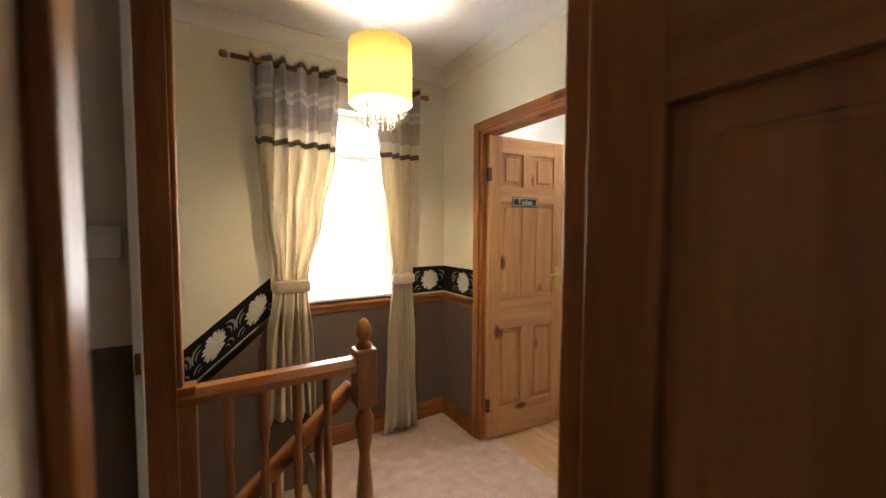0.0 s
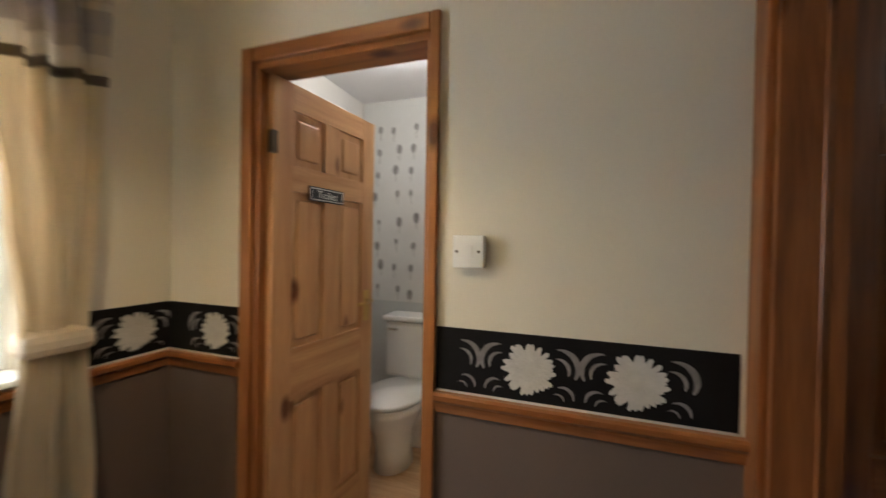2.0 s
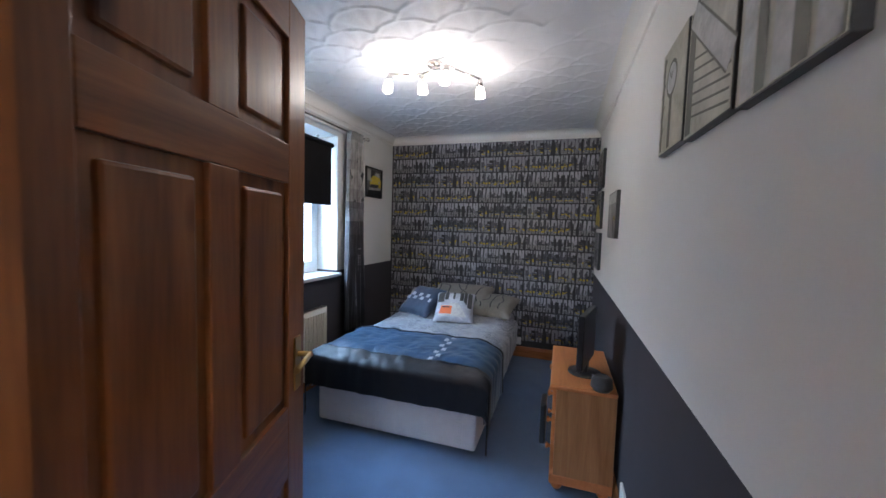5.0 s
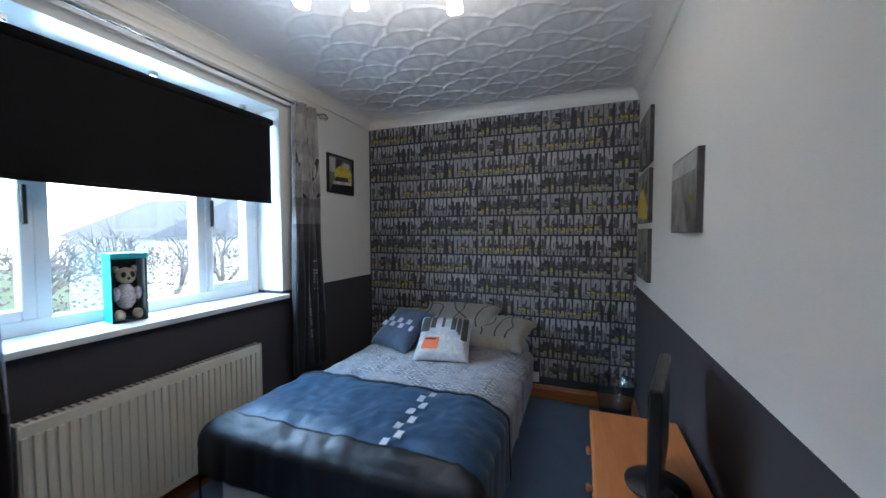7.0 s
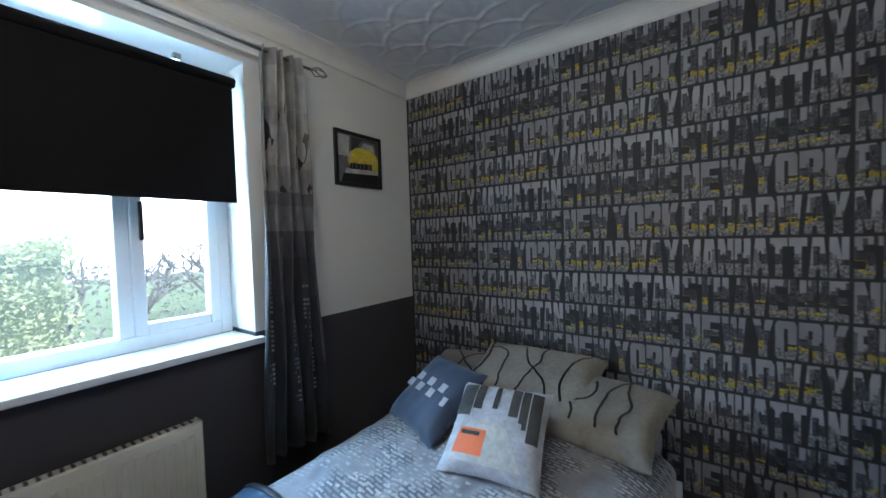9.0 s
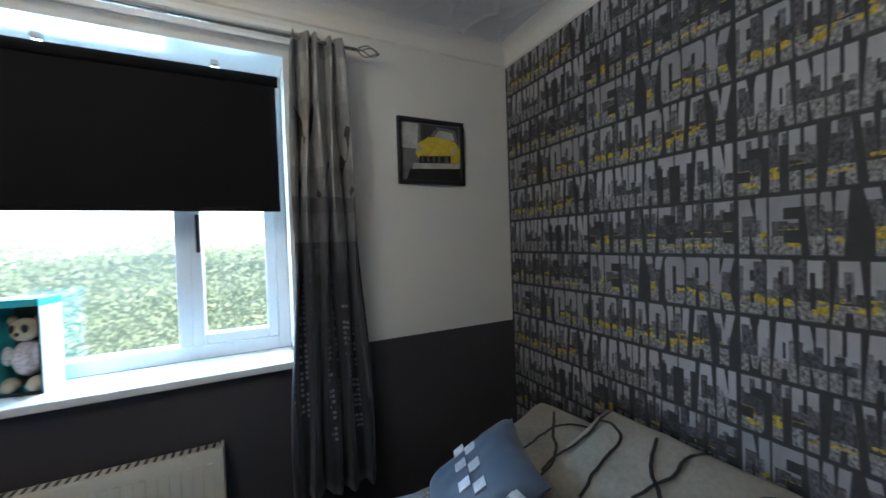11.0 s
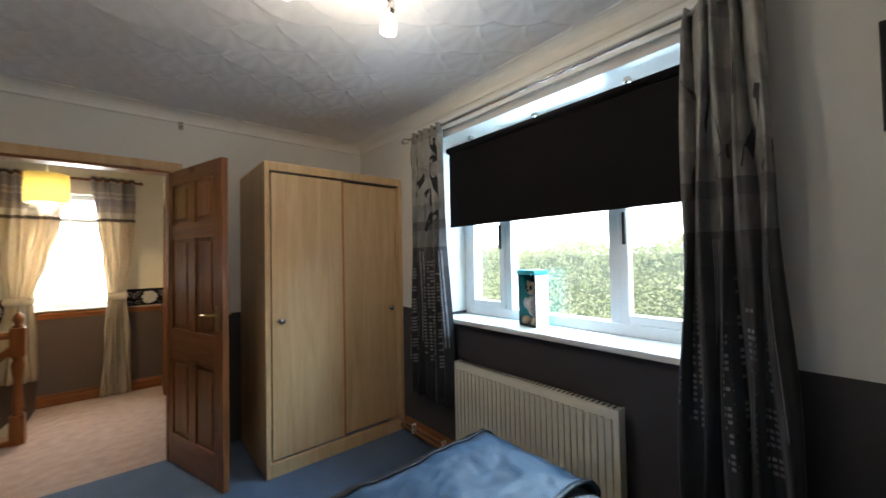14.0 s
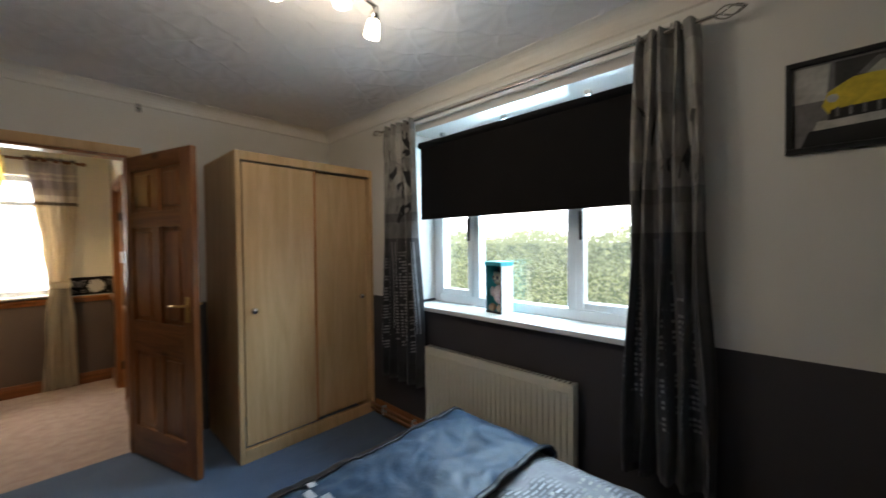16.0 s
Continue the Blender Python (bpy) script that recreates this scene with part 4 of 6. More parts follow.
BX = -0.10
for y0, y1, lab, sd in ((0.85, 1.13, "grey city-print curtain hanging beside the bed", 7), (2.46, 2.83, "grey city-print curtain hanging beside the wardrobe", 11)):
    c = thing("bedroom_curtain", (BX, (y0 + y1) / 2, 0), lab, "curtain", "bedroom curtains")
    fall = ([(2.245, y0 + 0.04, y1 - 0.04), (2.16, y0 + 0.03, y1 - 0.03), (1.5, y0 + 0.005, y1 - 0.01), (0.40, y0 - 0.03, y1 + 0.02)], 4.5, 0.034, 'y', BX, sd)
    cloth(part("cloth", curtain_mesh(*fall, n=110), CITYC, c))
    face = curtain_surface(*fall)
    rng = random.Random(sd)
    # printed bare branches
    for k in range(9):
        u, z, a = 0.06 + 0.11 * k, rng.uniform(1.50, 1.95), rng.uniform(-0.6, 0.6)
        br, prev = bmesh.new(), None
        for _ in range(rng.randint(20, 34)):
            if not 0.02 < u < 0.98 or z > 2.2:
                break
            pair = [br.verts.new(face(min(0.995, max(0.005, u + e * 0.026)), z + e * 0.006, 0.007)) for e in (-1, 1)]
            if prev:
                br.faces.new((prev[0], prev[1], pair[1], pair[0]))
            prev = pair
            u, z, a = u + math.sin(a) * 0.017, z + math.cos(a) * 0.015, a + rng.uniform(-0.24, 0.24)
        if len(br.faces):
            part("printed_branch", br, BLACKP, c, "black branch print")
    # printed towers: lit window dashes
    for k in range(8):
        ua, top, ribbed = 0.03 + 0.12 * k, rng.uniform(1.15, 1.5), k in (0, 5)
        tw = bmesh.new()
        for j in range(5 if ribbed else 34):
            if ribbed:
                for i in range(14):
                    u, z = ua + j * 0.018, 1.40 - i * 0.045
                    tw.faces.new([tw.verts.new(face(a, b, 0.005)) for a, b in ((u, z), (u + 0.007, z), (u + 0.007, z - 0.045), (u, z - 0.045))])
                continue
            z = top - j * 0.022
            if z > 0.62 and rng.random() < 0.85:
                for q in range(3):
                    if rng.random() < 0.75:
                        u = ua + q * 0.036
                        tw.faces.new([tw.verts.new(face(a, b, 0.005)) for a, b in ((u, z), (u + 0.027, z), (u + 0.027, z - 0.012), (u, z - 0.012))])
        tagged(part("printed_tower", tw, CURTW, c, "grey printed tower windows"), kind="stuff")
rod = thing("curtain_pole", (BX, 1.8, 2.25), "slim twisted steel curtain pole with cage finials", "curtain pole")
part("pole", tube((BX, 0.84, 2.225), (BX, 2.86, 2.225), 0.008), CHROME, rod)
for y, s in ((0.84, -1), (2.86, 1)):
    for k in range(4):
        a = k * math.pi / 2
        cu = bmesh.new()
        prev = None
        for i in range(9):
            t = i / 8
            r = 0.024 * math.sin(math.pi * t)
            p = Vector((BX + r * math.cos(a + 2 * t), y + s * 0.10 * t, 2.225 + r * math.sin(a + 2 * t)))
            if prev is not None:
                tube(prev, p, 0.003, 6, cu)
            prev = p
        part("cage_wire", cu, CHROME, rod, "twisted wire finial")
for y in (0.94, 1.87, 2.80):
    part("bracket", tube((BX, y, 2.225), (0.0, y, 2.27), 0.006), CHROME, rod)
tr = thing("curtain_track", (-0.02, 1.85, 2.29), "old white curtain track on the wall above the window", "curtain track")
part("track", box((-0.022, 0.99, 2.285), (0.0, 2.78, 2.305), 0.003), WHITEP, tr)
part("track", box((-0.014, 0.99, 2.235), (0.0, 2.78, 2.25), 0.003), WHITEP, tr)

# ---------------------------------------------------------------- radiator
rad = thing("radiator", (-0.06, 1.9, 0.12), "cream ribbed panel radiator under the window", "radiator")
f = bmesh.new()
add_box(f, (-0.085, 1.39, 0.13), (-0.075, 2.42, 0.685), 0.003)
part("front_panel", f, RADM, rad)
for k in range(31):
    y = 1.415 + k * 0.0328
    part("rib", box((-0.0945, y, 0.17), (-0.0845, y + 0.020, 0.645), 0.004), RADM, rad)
part("top_grille", box((-0.075, 1.40, 0.675), (-0.03, 2.41, 0.687), 0.002), RADM, rad)
for k in range(40):
    part("grille_slot", box((-0.07, 1.41 + k * 0.025, 0.6868), (-0.036, 1.42 + k * 0.025, 0.688)), BRONZE, rad)
for y in (1.385, 2.415):
    part("side_panel", box((-0.088, y, 0.14), (-0.028, y + 0.01, 0.69), 0.003), RADM, rad)
part("back_panel", box((-0.034, 1.395, 0.14), (-0.028, 2.415, 0.675)), RADM, rad)
for y in (1.36, 2.45):
    part("valve", tube((-0.05, y, 0.0), (-0.05, y, 0.2), 0.012), WHITEP, rad)
part("hanger", box((-0.03, 1.6, 0.3), (0.0, 1.64, 0.5)), WHITEP, rad)
part("hanger", box((-0.03, 2.2, 0.3), (0.0, 2.24, 0.5)), WHITEP, rad)

# ---------------------------------------------------------------- wardrobe
wd = thing("wardrobe", (-0.52, 3.4, 0), "tall beech-effect wardrobe with two sliding doors", "wardrobe")
WA, WB, WF, WK, WT = -1.03, -0.005, 3.12, DY - 0.01, 1.985
part("side_panel", box((WA, WF, 0), (WA + 0.03, WK, WT), 0.002), BEECH, wd)
part("side_panel", box((WB - 0.03, WF, 0), (WB, WK, WT), 0.002), BEECH, wd)
part("top_panel", box((WA + 0.03, WF, WT - 0.055), (WB - 0.03, WK, WT), 0.002), BEECH, wd)
part("plinth", box((WA + 0.03, WF, 0), (WB - 0.03, WF + 0.03, 0.085), 0.002), BEECH, wd)
part("back_panel", box((WA + 0.03, WK - 0.01, 0.0), (WB - 0.03, WK, WT - 0.055)), BEECH, wd)
d1 = part("sliding_door", box((WA + 0.042, WF + 0.012, 0.10), (-0.50, WF + 0.03, WT - 0.068), 0.002), BEECH, wd)
d2 = part("sliding_door", box((-0.53, WF + 0.036, 0.10), (WB - 0.042, WF + 0.054, WT - 0.068), 0.002), BEECH, wd)
# added darker strip stands in for the faint shadow where the doors overlap
part("edge_strip", box((-0.512, WF + 0.006, 0.10), (-0.498, WF + 0.0345, WT - 0.068), 0.002), ORANGEW, d1, "darker strip for the shade of the door joint")
part("head_track", box((WA + 0.031, WF + 0.004, WT - 0.066), (WB - 0.031, WF + 0.056, WT - 0.056)), BRONZE, wd, "dark sliding track")
for x, y, d in ((-0.93, WF + 0.012, d1), (-0.10, WF + 0.036, d2)):
    q = Matrix.Translation((x, y, 0.965)) @ Matrix.Rotation(math.pi / 2, 4, 'X')
    part("knob", lathe([(0.016, 0), (0.010, 0.006), (0.010, 0.012), (0.020, 0.016), (0.018, 0.024), (0, 0.026)], 18, q), CHROME, d, "brushed steel knob")

# ---------------------------------------------------------------- bed
BX0, BX1, BY0, BY1 = -1.53, -0.40, 0.03, 1.915
bed = thing("divan_bed", (-0.98, 1.0, 0), "white quilted divan bed against the papered wall", "bed")
part("divan_base", box((BX0, BY0, 0.03), (BX1, BY1, 0.335), 0.018), DIVAN, bed)
part("mattress", box((BX0 + 0.005, BY0, 0.338), (BX1 - 0.005, BY1 - 0.005, 0.485), 0.045), DIVAN, bed)
for x in (BX0 + 0.1, BX1 - 0.1):
    for y in (BY0 + 0.15, BY1 - 0.12):
        part("castor", tube((x, y, 0), (x, y, 0.034), 0.025), BLACKP, bed)
qm = bmesh.new()
for i in range(9):
    for j in range(12):
        x = BX0 + 0.09 + i * 0.112
        z = 0.06 + j * 0.021
        add_box(qm, (x, BY1 - 0.001, z), (x + 0.035, BY1 + 0.0022, z + 0.013), 0.0, None)
tagged(part("quilting", qm, DIVAN, bed), kind="stuff")


def drape(x0, x1, y1, top, seed, wave=0.014, r=0.06):
    """Where bedding laid over the mattress comes to lie, for a point (u, v) of the flat cloth."""
    rng = random.Random(seed)
    off = Vector((rng.uniform(0, 9), rng.uniform(0, 9), 0))

    def at(u, v, lift=0.0):
        x, y, z = u, v, top
        ex, ey = max(x0 - u, u - x1, 0), max(v - y1, 0)
        if ex > 0:
            x = (x0 if u < x0 else x1) + (-1 if u < x0 else 1) * (min(ex, r) * 0.6 + lift)
            z -= max(ex - r * 0.35, ex * 0.5)
        if ey > 0:
            y = y1 + min(ey, r) * 0.6 + lift
            z -= max(ey - r * 0.35, ey * 0.5)
        nz_ = noise.noise(Vector((u * 4, v * 4, 0)) + off) + 0.5 * noise.noise(Vector((u * 11, v * 11, 3)) + off)
        nz_ += 0.9 * abs(noise.noise(Vector((u * 7 + v * 4, v * 3 - u * 5, 7)) + off))
        nz_ -= 0.7 * abs(noise.noise(Vector((u * 16 - v * 9, v * 13 + u * 4, 5)) + off))
        if ex == 0 and ey == 0:
            edge = min(u - x0, x1 - u, y1 - v, 0.16) / 0.16
            z += wave * nz_ - 0.045 * (1 - edge) ** 2 + lift
        elif ex > 0:
            x += (-1 if u < x0 else 1) * wave * 1.4 * abs(noise.noise(Vector((v * 9, z * 2, 1)) + off))
            z -= 0.045
        else:
            y += wave * 1.4 * abs(noise.noise(Vector((u * 9, z * 2, 2)) + off))
            z -= 0.045
        return Vector((x, y, max(z, 0.06)))
    return at


def sheet(at, us, vs, lift=0.0):
    """Cloth over the grid of us and vs."""
    bm = bmesh.new()
    grid = [[bm.verts.new(at(u, v, lift)) for v in vs] for u in us]
    for a, b in zip(grid, grid[1:]):
        for i in range(len(vs) - 1):
            bm.faces.new((a[i], a[i + 1], b[i + 1], b[i])).smooth = True
    return bm


duv = thing("duvet", (-0.98, 1.2, 0.55), "grey city-print duvet spread over the bed", "duvet")
lie = drape(BX0 - 0.02, BX1 + 0.02, BY1 - 0.02, 0.528, 3)
cloth(part("cover", sheet(lie, np.linspace(BX0 - 0.30, BX1 + 0.26, 90), np.linspace(0.34, BY1, 90)), DUVET, duv), 0.02)
# rows of printed lit windows, tower by tower
rng = random.Random(21)
for k in range(7):
    u0, wdt, v0, cnt = BX0 + 0.05 + k * 0.145, rng.uniform(0.07, 0.12), rng.uniform(0.70, 0.85), rng.randint(16, 22)
    tw = bmesh.new()
    for j in range(cnt):
        v = v0 + j * 0.028
        if v > 1.30:
            break
        for q in range(4):
            if rng.random() < 0.7:
                ua = u0 + wdt * q / 4 + rng.uniform(0, 0.006)
                tw.faces.new([tw.verts.new(lie(a, b, 0.013)) for a, b in ((ua, v), (ua + wdt * 0.16, v), (ua + wdt * 0.16, v + 0.012), (ua, v + 0.012))])
    tagged(part("printed_tower", tw, PALEP, duv, "pale printed tower windows"), kind="stuff")
thr = thing("satin_throw", (-0.98, 1.7, 0.57), "blue-black satin band across the foot of the duvet", "throw")
TU = np.linspace(BX0 - 0.38, BX1 + 0.30, 110)
spread = drape(BX0 - 0.03, BX1 + 0.035, BY1, 0.556, 8, wave=0.014)
cloth(part("satin", sheet(spread, TU, np.linspace(1.36, BY1 + 0.03, 70)), SATIN, thr), 0.006)
cloth(part("hem", sheet(spread, TU, np.linspace(BY1 - 0.055, BY1 + 0.24, 28), 0.005), HEM, thr, "black satin hem"), 0.006)
cloth(part("seam", sheet(spread, TU, np.linspace(1.352, 1.372, 4), 0.006), HEM, thr, "black piped seam"), 0.006)
for i in range(9):
    for q in range(2):
        if (i + q) % 2 == 0:
            u, v = -1.25 + q * 0.034, 1.40 + i * 0.06
            part("printed_square", sheet(spread, np.linspace(u, u + 0.032, 4), np.linspace(v, v + 0.05, 5), 0.008), PRINTG, thr, "pale printed square")


def cushion(name, c, size, rx, rz, material, label, category, puff=0.5, group=""):
    """A stuffed pillow with pinched corners; its local z is its front."""
    w, h, t = size
    n_ = 22
    bm = bmesh.new()
    m = Matrix.Translation(c) @ Matrix.Rotation(radians(rz), 4, 'Z') @ Matrix.Rotation(radians(rx), 4, 'X')
    for s in (1, -1):
        g = []
        for i in range(n_ + 1):
            row = []
            for j in range(n_ + 1):
                u, v = 2 * i / n_ - 1, 2 * j / n_ - 1
                k = max(0, (1 - u ** 4) * (1 - v ** 4)) ** puff
                px, py = u * w / 2 * (1 - 0.07 * (1 - v * v) * abs(u)), v * h / 2 * (1 - 0.07 * (1 - u * u) * abs(v))
                z = s * t / 2 * k + 0.006 * noise.noise(Vector((u * 3, v * 3, s + c[0] * 5)))
                row.append(bm.verts.new(m @ Vector((px, py, z))))
            g.append(row)
        for a, b in zip(g, g[1:]):
            for i in range(n_):
                bm.faces.new((a[i], a[i + 1], b[i + 1], b[i])).smooth = True
    bmesh.ops.remove_doubles(bm, verts=bm.verts, dist=0.0008)
    ob = thing(name, c, label, category, group)
    part("cover", bm, material, ob)
    return ob, m


PILLOWM = mat("cream_print_pillowcase", (0.28, 0.255, 0.215), 0.8, var=0.25, scale=5, fine=60)
for (px, py, pz), rx, rz, sd in (((-0.70, 0.30, 0.598), 15, 187, 1), ((-1.24, 0.31, 0.592), 14, 172, 2), ((-0.97, 0.25, 0.648), 20, 181, 3)):
    p, m = cushion("pillow", (px, py, pz), (0.66, 0.46, 0.16), rx, rz, PILLOWM, "cream branch-print pillow leaning on the papered wall", "pillow", 0.45, "pillows on the bed")
    rng = random.Random(sd)
    for k in range(5):
        u, v, a = -0.25 + 0.12 * k + rng.uniform(-0.03, 0.03), -0.17, rng.uniform(-0.5, 0.5)
        bb = bmesh.new()
        prev = None
        for _ in range(30):
            if abs(u) > 0.29 or abs(v) > 0.19:
                break
            kk = ((1 - (u / 0.33) ** 4) * (1 - (v / 0.23) ** 4)) ** 0.45
            w_ = 0.0055
            pair = [bb.verts.new(m @ Vector((u + e * w_ * math.cos(a), v + e * w_ * math.sin(a), 0.08 * kk + 0.006))) for e in (-1, 1)]
            if prev:
                bb.faces.new((prev[0], prev[1], pair[1], pair[0]))
            prev = pair
            u, v, a = u - math.sin(a) * 0.013, v + math.cos(a) * 0.013, a + rng.uniform(-0.28, 0.28)
        part("printed_branch", bb, BLACKP, p, "black branch print")
cu1, m = cushion("cushion", (-0.68, 0.655, 0.652), (0.38, 0.38, 0.13), 36, 158, NAVY, "navy cushion with pale chequered squares on the bed", "cushion")
for i in range(7):
    for q in range(2):
        u, v = -0.14 + i * 0.046, -0.02 + q * 0.046
        if (i + q) % 2 == 0:
            kk = ((1 - (u / 0.19) ** 4) * (1 - (v / 0.19) ** 4)) ** 0.5
            part("chequered_square", box((u - 0.02, v - 0.02, 0), (u + 0.02, v + 0.02, 0.004), 0, m @ Matrix.Translation((0, 0, 0.064 * kk))), PRINTG, cu1, "pale printed square")
cu2, m = cushion("cushion", (-1.05, 0.77, 0.645), (0.37, 0.37, 0.12), 34, 190, PRINTG, "grey street-photo cushion with an orange car", "cushion")


def on(u, v, lift=0.0):
    kk = (max(0.02, (1 - (u / 0.18) ** 4) * (1 - (v / 0.18) ** 4))) ** 0.5
    return m @ Vector((u, v, 0.0605 * kk + lift))


def patch(u0, u1, v0, v1, lift, k=8, taper=0.0):
    bm = bmesh.new()
    g = [[bm.verts.new(on((u0 + (u1 - u0) * i / k) * (1 - taper * j / k), v0 + (v1 - v0) * j / k, lift)) for j in range(k + 1)] for i in range(k + 1)]
    for a, b in zip(g, g[1:]):
        for i in range(k):
            bm.faces.new((a[i], a[i + 1], b[i + 1], b[i]))
    return bm


for ua, ub, va in ((-0.16, -0.10, 0.01), (-0.095, -0.06, 0.04), (-0.02, 0.0, 0.05), (0.045, 0.08, 0.03), (0.085, 0.115, -0.01), (0.12, 0.16, -0.05)):
    part("printed_tower", patch(ua, ub, va, 0.15, 0.002), DARKP, cu2)
part("printed_road", patch(-0.14, 0.12, -0.15, 0.0, 0.0025, taper=0.7), PALEP, cu2)
part("printed_car", patch(-0.13, -0.02, -0.13, -0.04, 0.005, taper=0.1), ORANGE, cu2, "orange car print")
part("printed_car_window", patch(-0.11, -0.04, -0.065, -0.05, 0.007), DARKP, cu2)

# ---------------------------------------------------------------- chest of drawers and what stands on it
CHESTW = wood("brown_pine", (0.26, 0.12, 0.045), (0.40, 0.21, 0.085), 0.4)
ch = thing("chest_of_drawers", (-2.12, 1.72, 0), "orange pine chest of drawers against the picture wall", "chest of drawers")
CX0, CX1, CY0, CY1, CT = -2.278, -1.965, 1.40, 2.05, 0.595
part("carcass", box((CX0, CY0, 0.06), (CX1 - 0.02, CY1, CT - 0.025), 0.003), CHESTW, ch)
part("top", box((CX0, CY0 - 0.02, CT - 0.025), (CX1 + 0.015, CY1 + 0.02, CT), 0.008), ORANGEW, ch, "orange varnished top")
part("plinth", box((CX0, CY0 - 0.005, 0.05), (CX1, CY1 + 0.005, 0.10), 0.006), ORANGEW, ch)
for k in range(3):
    z = 0.112 + k * 0.153
    d = part("drawer", box((CX1 - 0.02, CY0 + 0.02, z), (CX1, CY1 - 0.02, z + 0.143), 0.005), ORANGEW, ch)
    for y in (CY0 + 0.12, CY1 - 0.12):
        q = Matrix.Translation((CX1, y, z + 0.072)) @ Matrix.Rotation(math.pi / 2, 4, 'Y')
        part("knob", lathe([(0.01, 0), (0.009, 0.01), (0.017, 0.018), (0.014, 0.026), (0, 0.028)], 14, q), ORANGEW, d)
for x in (CX0 + 0.04, CX1 - 0.04):
    for y in (CY0 + 0.05, CY1 - 0.05):
        part("bun_foot", lathe([(0.02, 0), (0.032, 0.02), (0.032, 0.035), (0.022, 0.052)], 14, Matrix.Translation((x, y, 0))), ORANGEW, ch)
bag = single("hanging_bag", box((CX1 + 0.029, CY1 - 0.20, 0.22), (CX1 + 0.062, CY1 - 0.05, 0.45), 0.012), BLACKP, "small black bag hanging on the drawer knob", "bag")
tv = thing("monitor", (-2.12, 1.83, CT), "black flat screen on a stand turned towards the bed", "monitor")
q = Matrix.Translation((-2.13, 1.83, CT)) @ Matrix.Rotation(radians(-14), 4, 'Z')
part("screen_body", box((-0.02, -0.18, 0.06), (0.012, 0.18, 0.36), 0.006, q), BLACKP, tv)
part("screen", box((0.0125, -0.168, 0.075), (0.0145, 0.168, 0.345), 0, q), SCREEN, tv, "dark glossy screen")
part("stand_neck", box((-0.018, -0.03, 0.01), (0.006, 0.03, 0.1), 0.004, q), BLACKP, tv)
part("stand_foot", lathe([(0.09, 0), (0.088, 0.01), (0.03, 0.016)], 24, q), BLACKP, tv)
cab = bmesh.new()
prev = None
for i in range(14):
    t = i / 13
    p = Vector((-2.16 - 0.09 * t, 1.86 + 0.16 * t + 0.03 * math.sin(t * 7), CT + 0.012 + 0.03 * math.sin(t * 3.1)))
    if prev is not None:
        tube(prev, p, 0.003, 6, cab)
    prev = p
single("power_cable", cab, BLACKP, "black cable curling behind the screen", "cable")
dsh = thing("round_speaker", (-2.2, 2.04, CT), "small dark round pot on the chest of drawers", "pot")
part("body", lathe([(0.04, 0), (0.055, 0.02), (0.05, 0.06), (0.035, 0.075)], 20, Matrix.Translation((-2.2, 2.04, CT))), DARKP, dsh)
bn = thing("waste_bin", (-2.15, 0.22, 0), "clear plastic waste bin in the corner", "bin")
part("bin_body", lathe([(0.09, 0), (0.135, 0.29), (0.142, 0.30), (0.138, 0.305), (0.13, 0.29), (0.086, 0.006)], 32, Matrix.Translation((-2.15, 0.22, 0.0))), CLEAR, bn)


# ---------------------------------------------------------------- pictures, switches, sockets
def canvas(name, y0, y1, z0, z1, label, tone, group=""):
    ob = thing(name, (WX + 0.012, (y0 + y1) / 2, (z0 + z1) / 2), label, "picture", group)
    part("canvas", box((WX, y0, z0), (WX + 0.022, y1, z1), 0.002), DARKP, ob)
    part("photo", box((WX + 0.0222, y0 + 0.004, z0 + 0.004), (WX + 0.0235, y1 - 0.004, z1 - 0.004)), tone, ob)
    return ob


STREET = mat("street_photo_print", (0.02, 0.019, 0.018), 0.5, scale=7, color2=(0.36, 0.34, 0.31), fine=26, stretch=(1, 1, 0.55), bump=0.05)


def blots(ob, x, y0, y1, z0, z1, seed, mats_):
    rng = random.Random(seed)
    for k, mm in enumerate(mats_):
        for j in range(4):
            b = bmesh.new()
            a, c = rng.uniform(y0, y1 - 0.05), rng.uniform(z0, z1 - 0.08)
            add_box(b, (x, a, c), (x + 0.0006 + 0.0003 * j + 0.0012 * k, min(y1, a + rng.uniform(0.03, 0.1)), min(z1, c + rng.uniform(0.05, 0.16))))
            part("printed_shape", b, mm, ob)


for z0, z1, sd in ((1.78, 2.11, 1), (1.42, 1.745, 2), (1.06, 1.385, 3)):
    c = canvas("canvas_print", 0.19, 0.60, z0, z1, "small unframed city photo canvas on the wall", STREET, "stacked canvases")
    blots(c, WX + 0.0235, 0.20, 0.59, z0 + 0.01, z1 - 0.01, sd, (DARKP,))
    if sd == 2:
        part("printed_taxi", prism([(0.24, z0 + 0.04), (0.56, z0 + 0.02), (0.58, z0 + 0.09), (0.50, z0 + 0.15), (0.42, z0 + 0.22), (0.30, z0 + 0.20), (0.22, z0 + 0.11)], WX + 0.0235, WX + 0.0262, 'x'), YELLOW, c, "yellow taxi print")
OLIVE = mat("olive_yellow_print", (0.26, 0.20, 0.03), 0.6, var=0.35, scale=40)
c = canvas("canvas_print", 1.19, 1.56, 1.36, 1.66, "unframed grey street photo canvas on the wall", STREET)
part("printed_sky", box((WX + 0.0235, 1.20, 1.585), (WX + 0.0242, 1.55, 1.65)), PALEP, c)
part("printed_taxi", box((WX + 0.0235, 1.47, 1.475), (WX + 0.0246, 1.535, 1.50)), OLIVE, c, "yellow taxi print")
SEPIAD = mat("dark_sepia_print", (0.10, 0.092, 0.062), 0.6, var=0.3, scale=12)
XF = WX + 0.0238


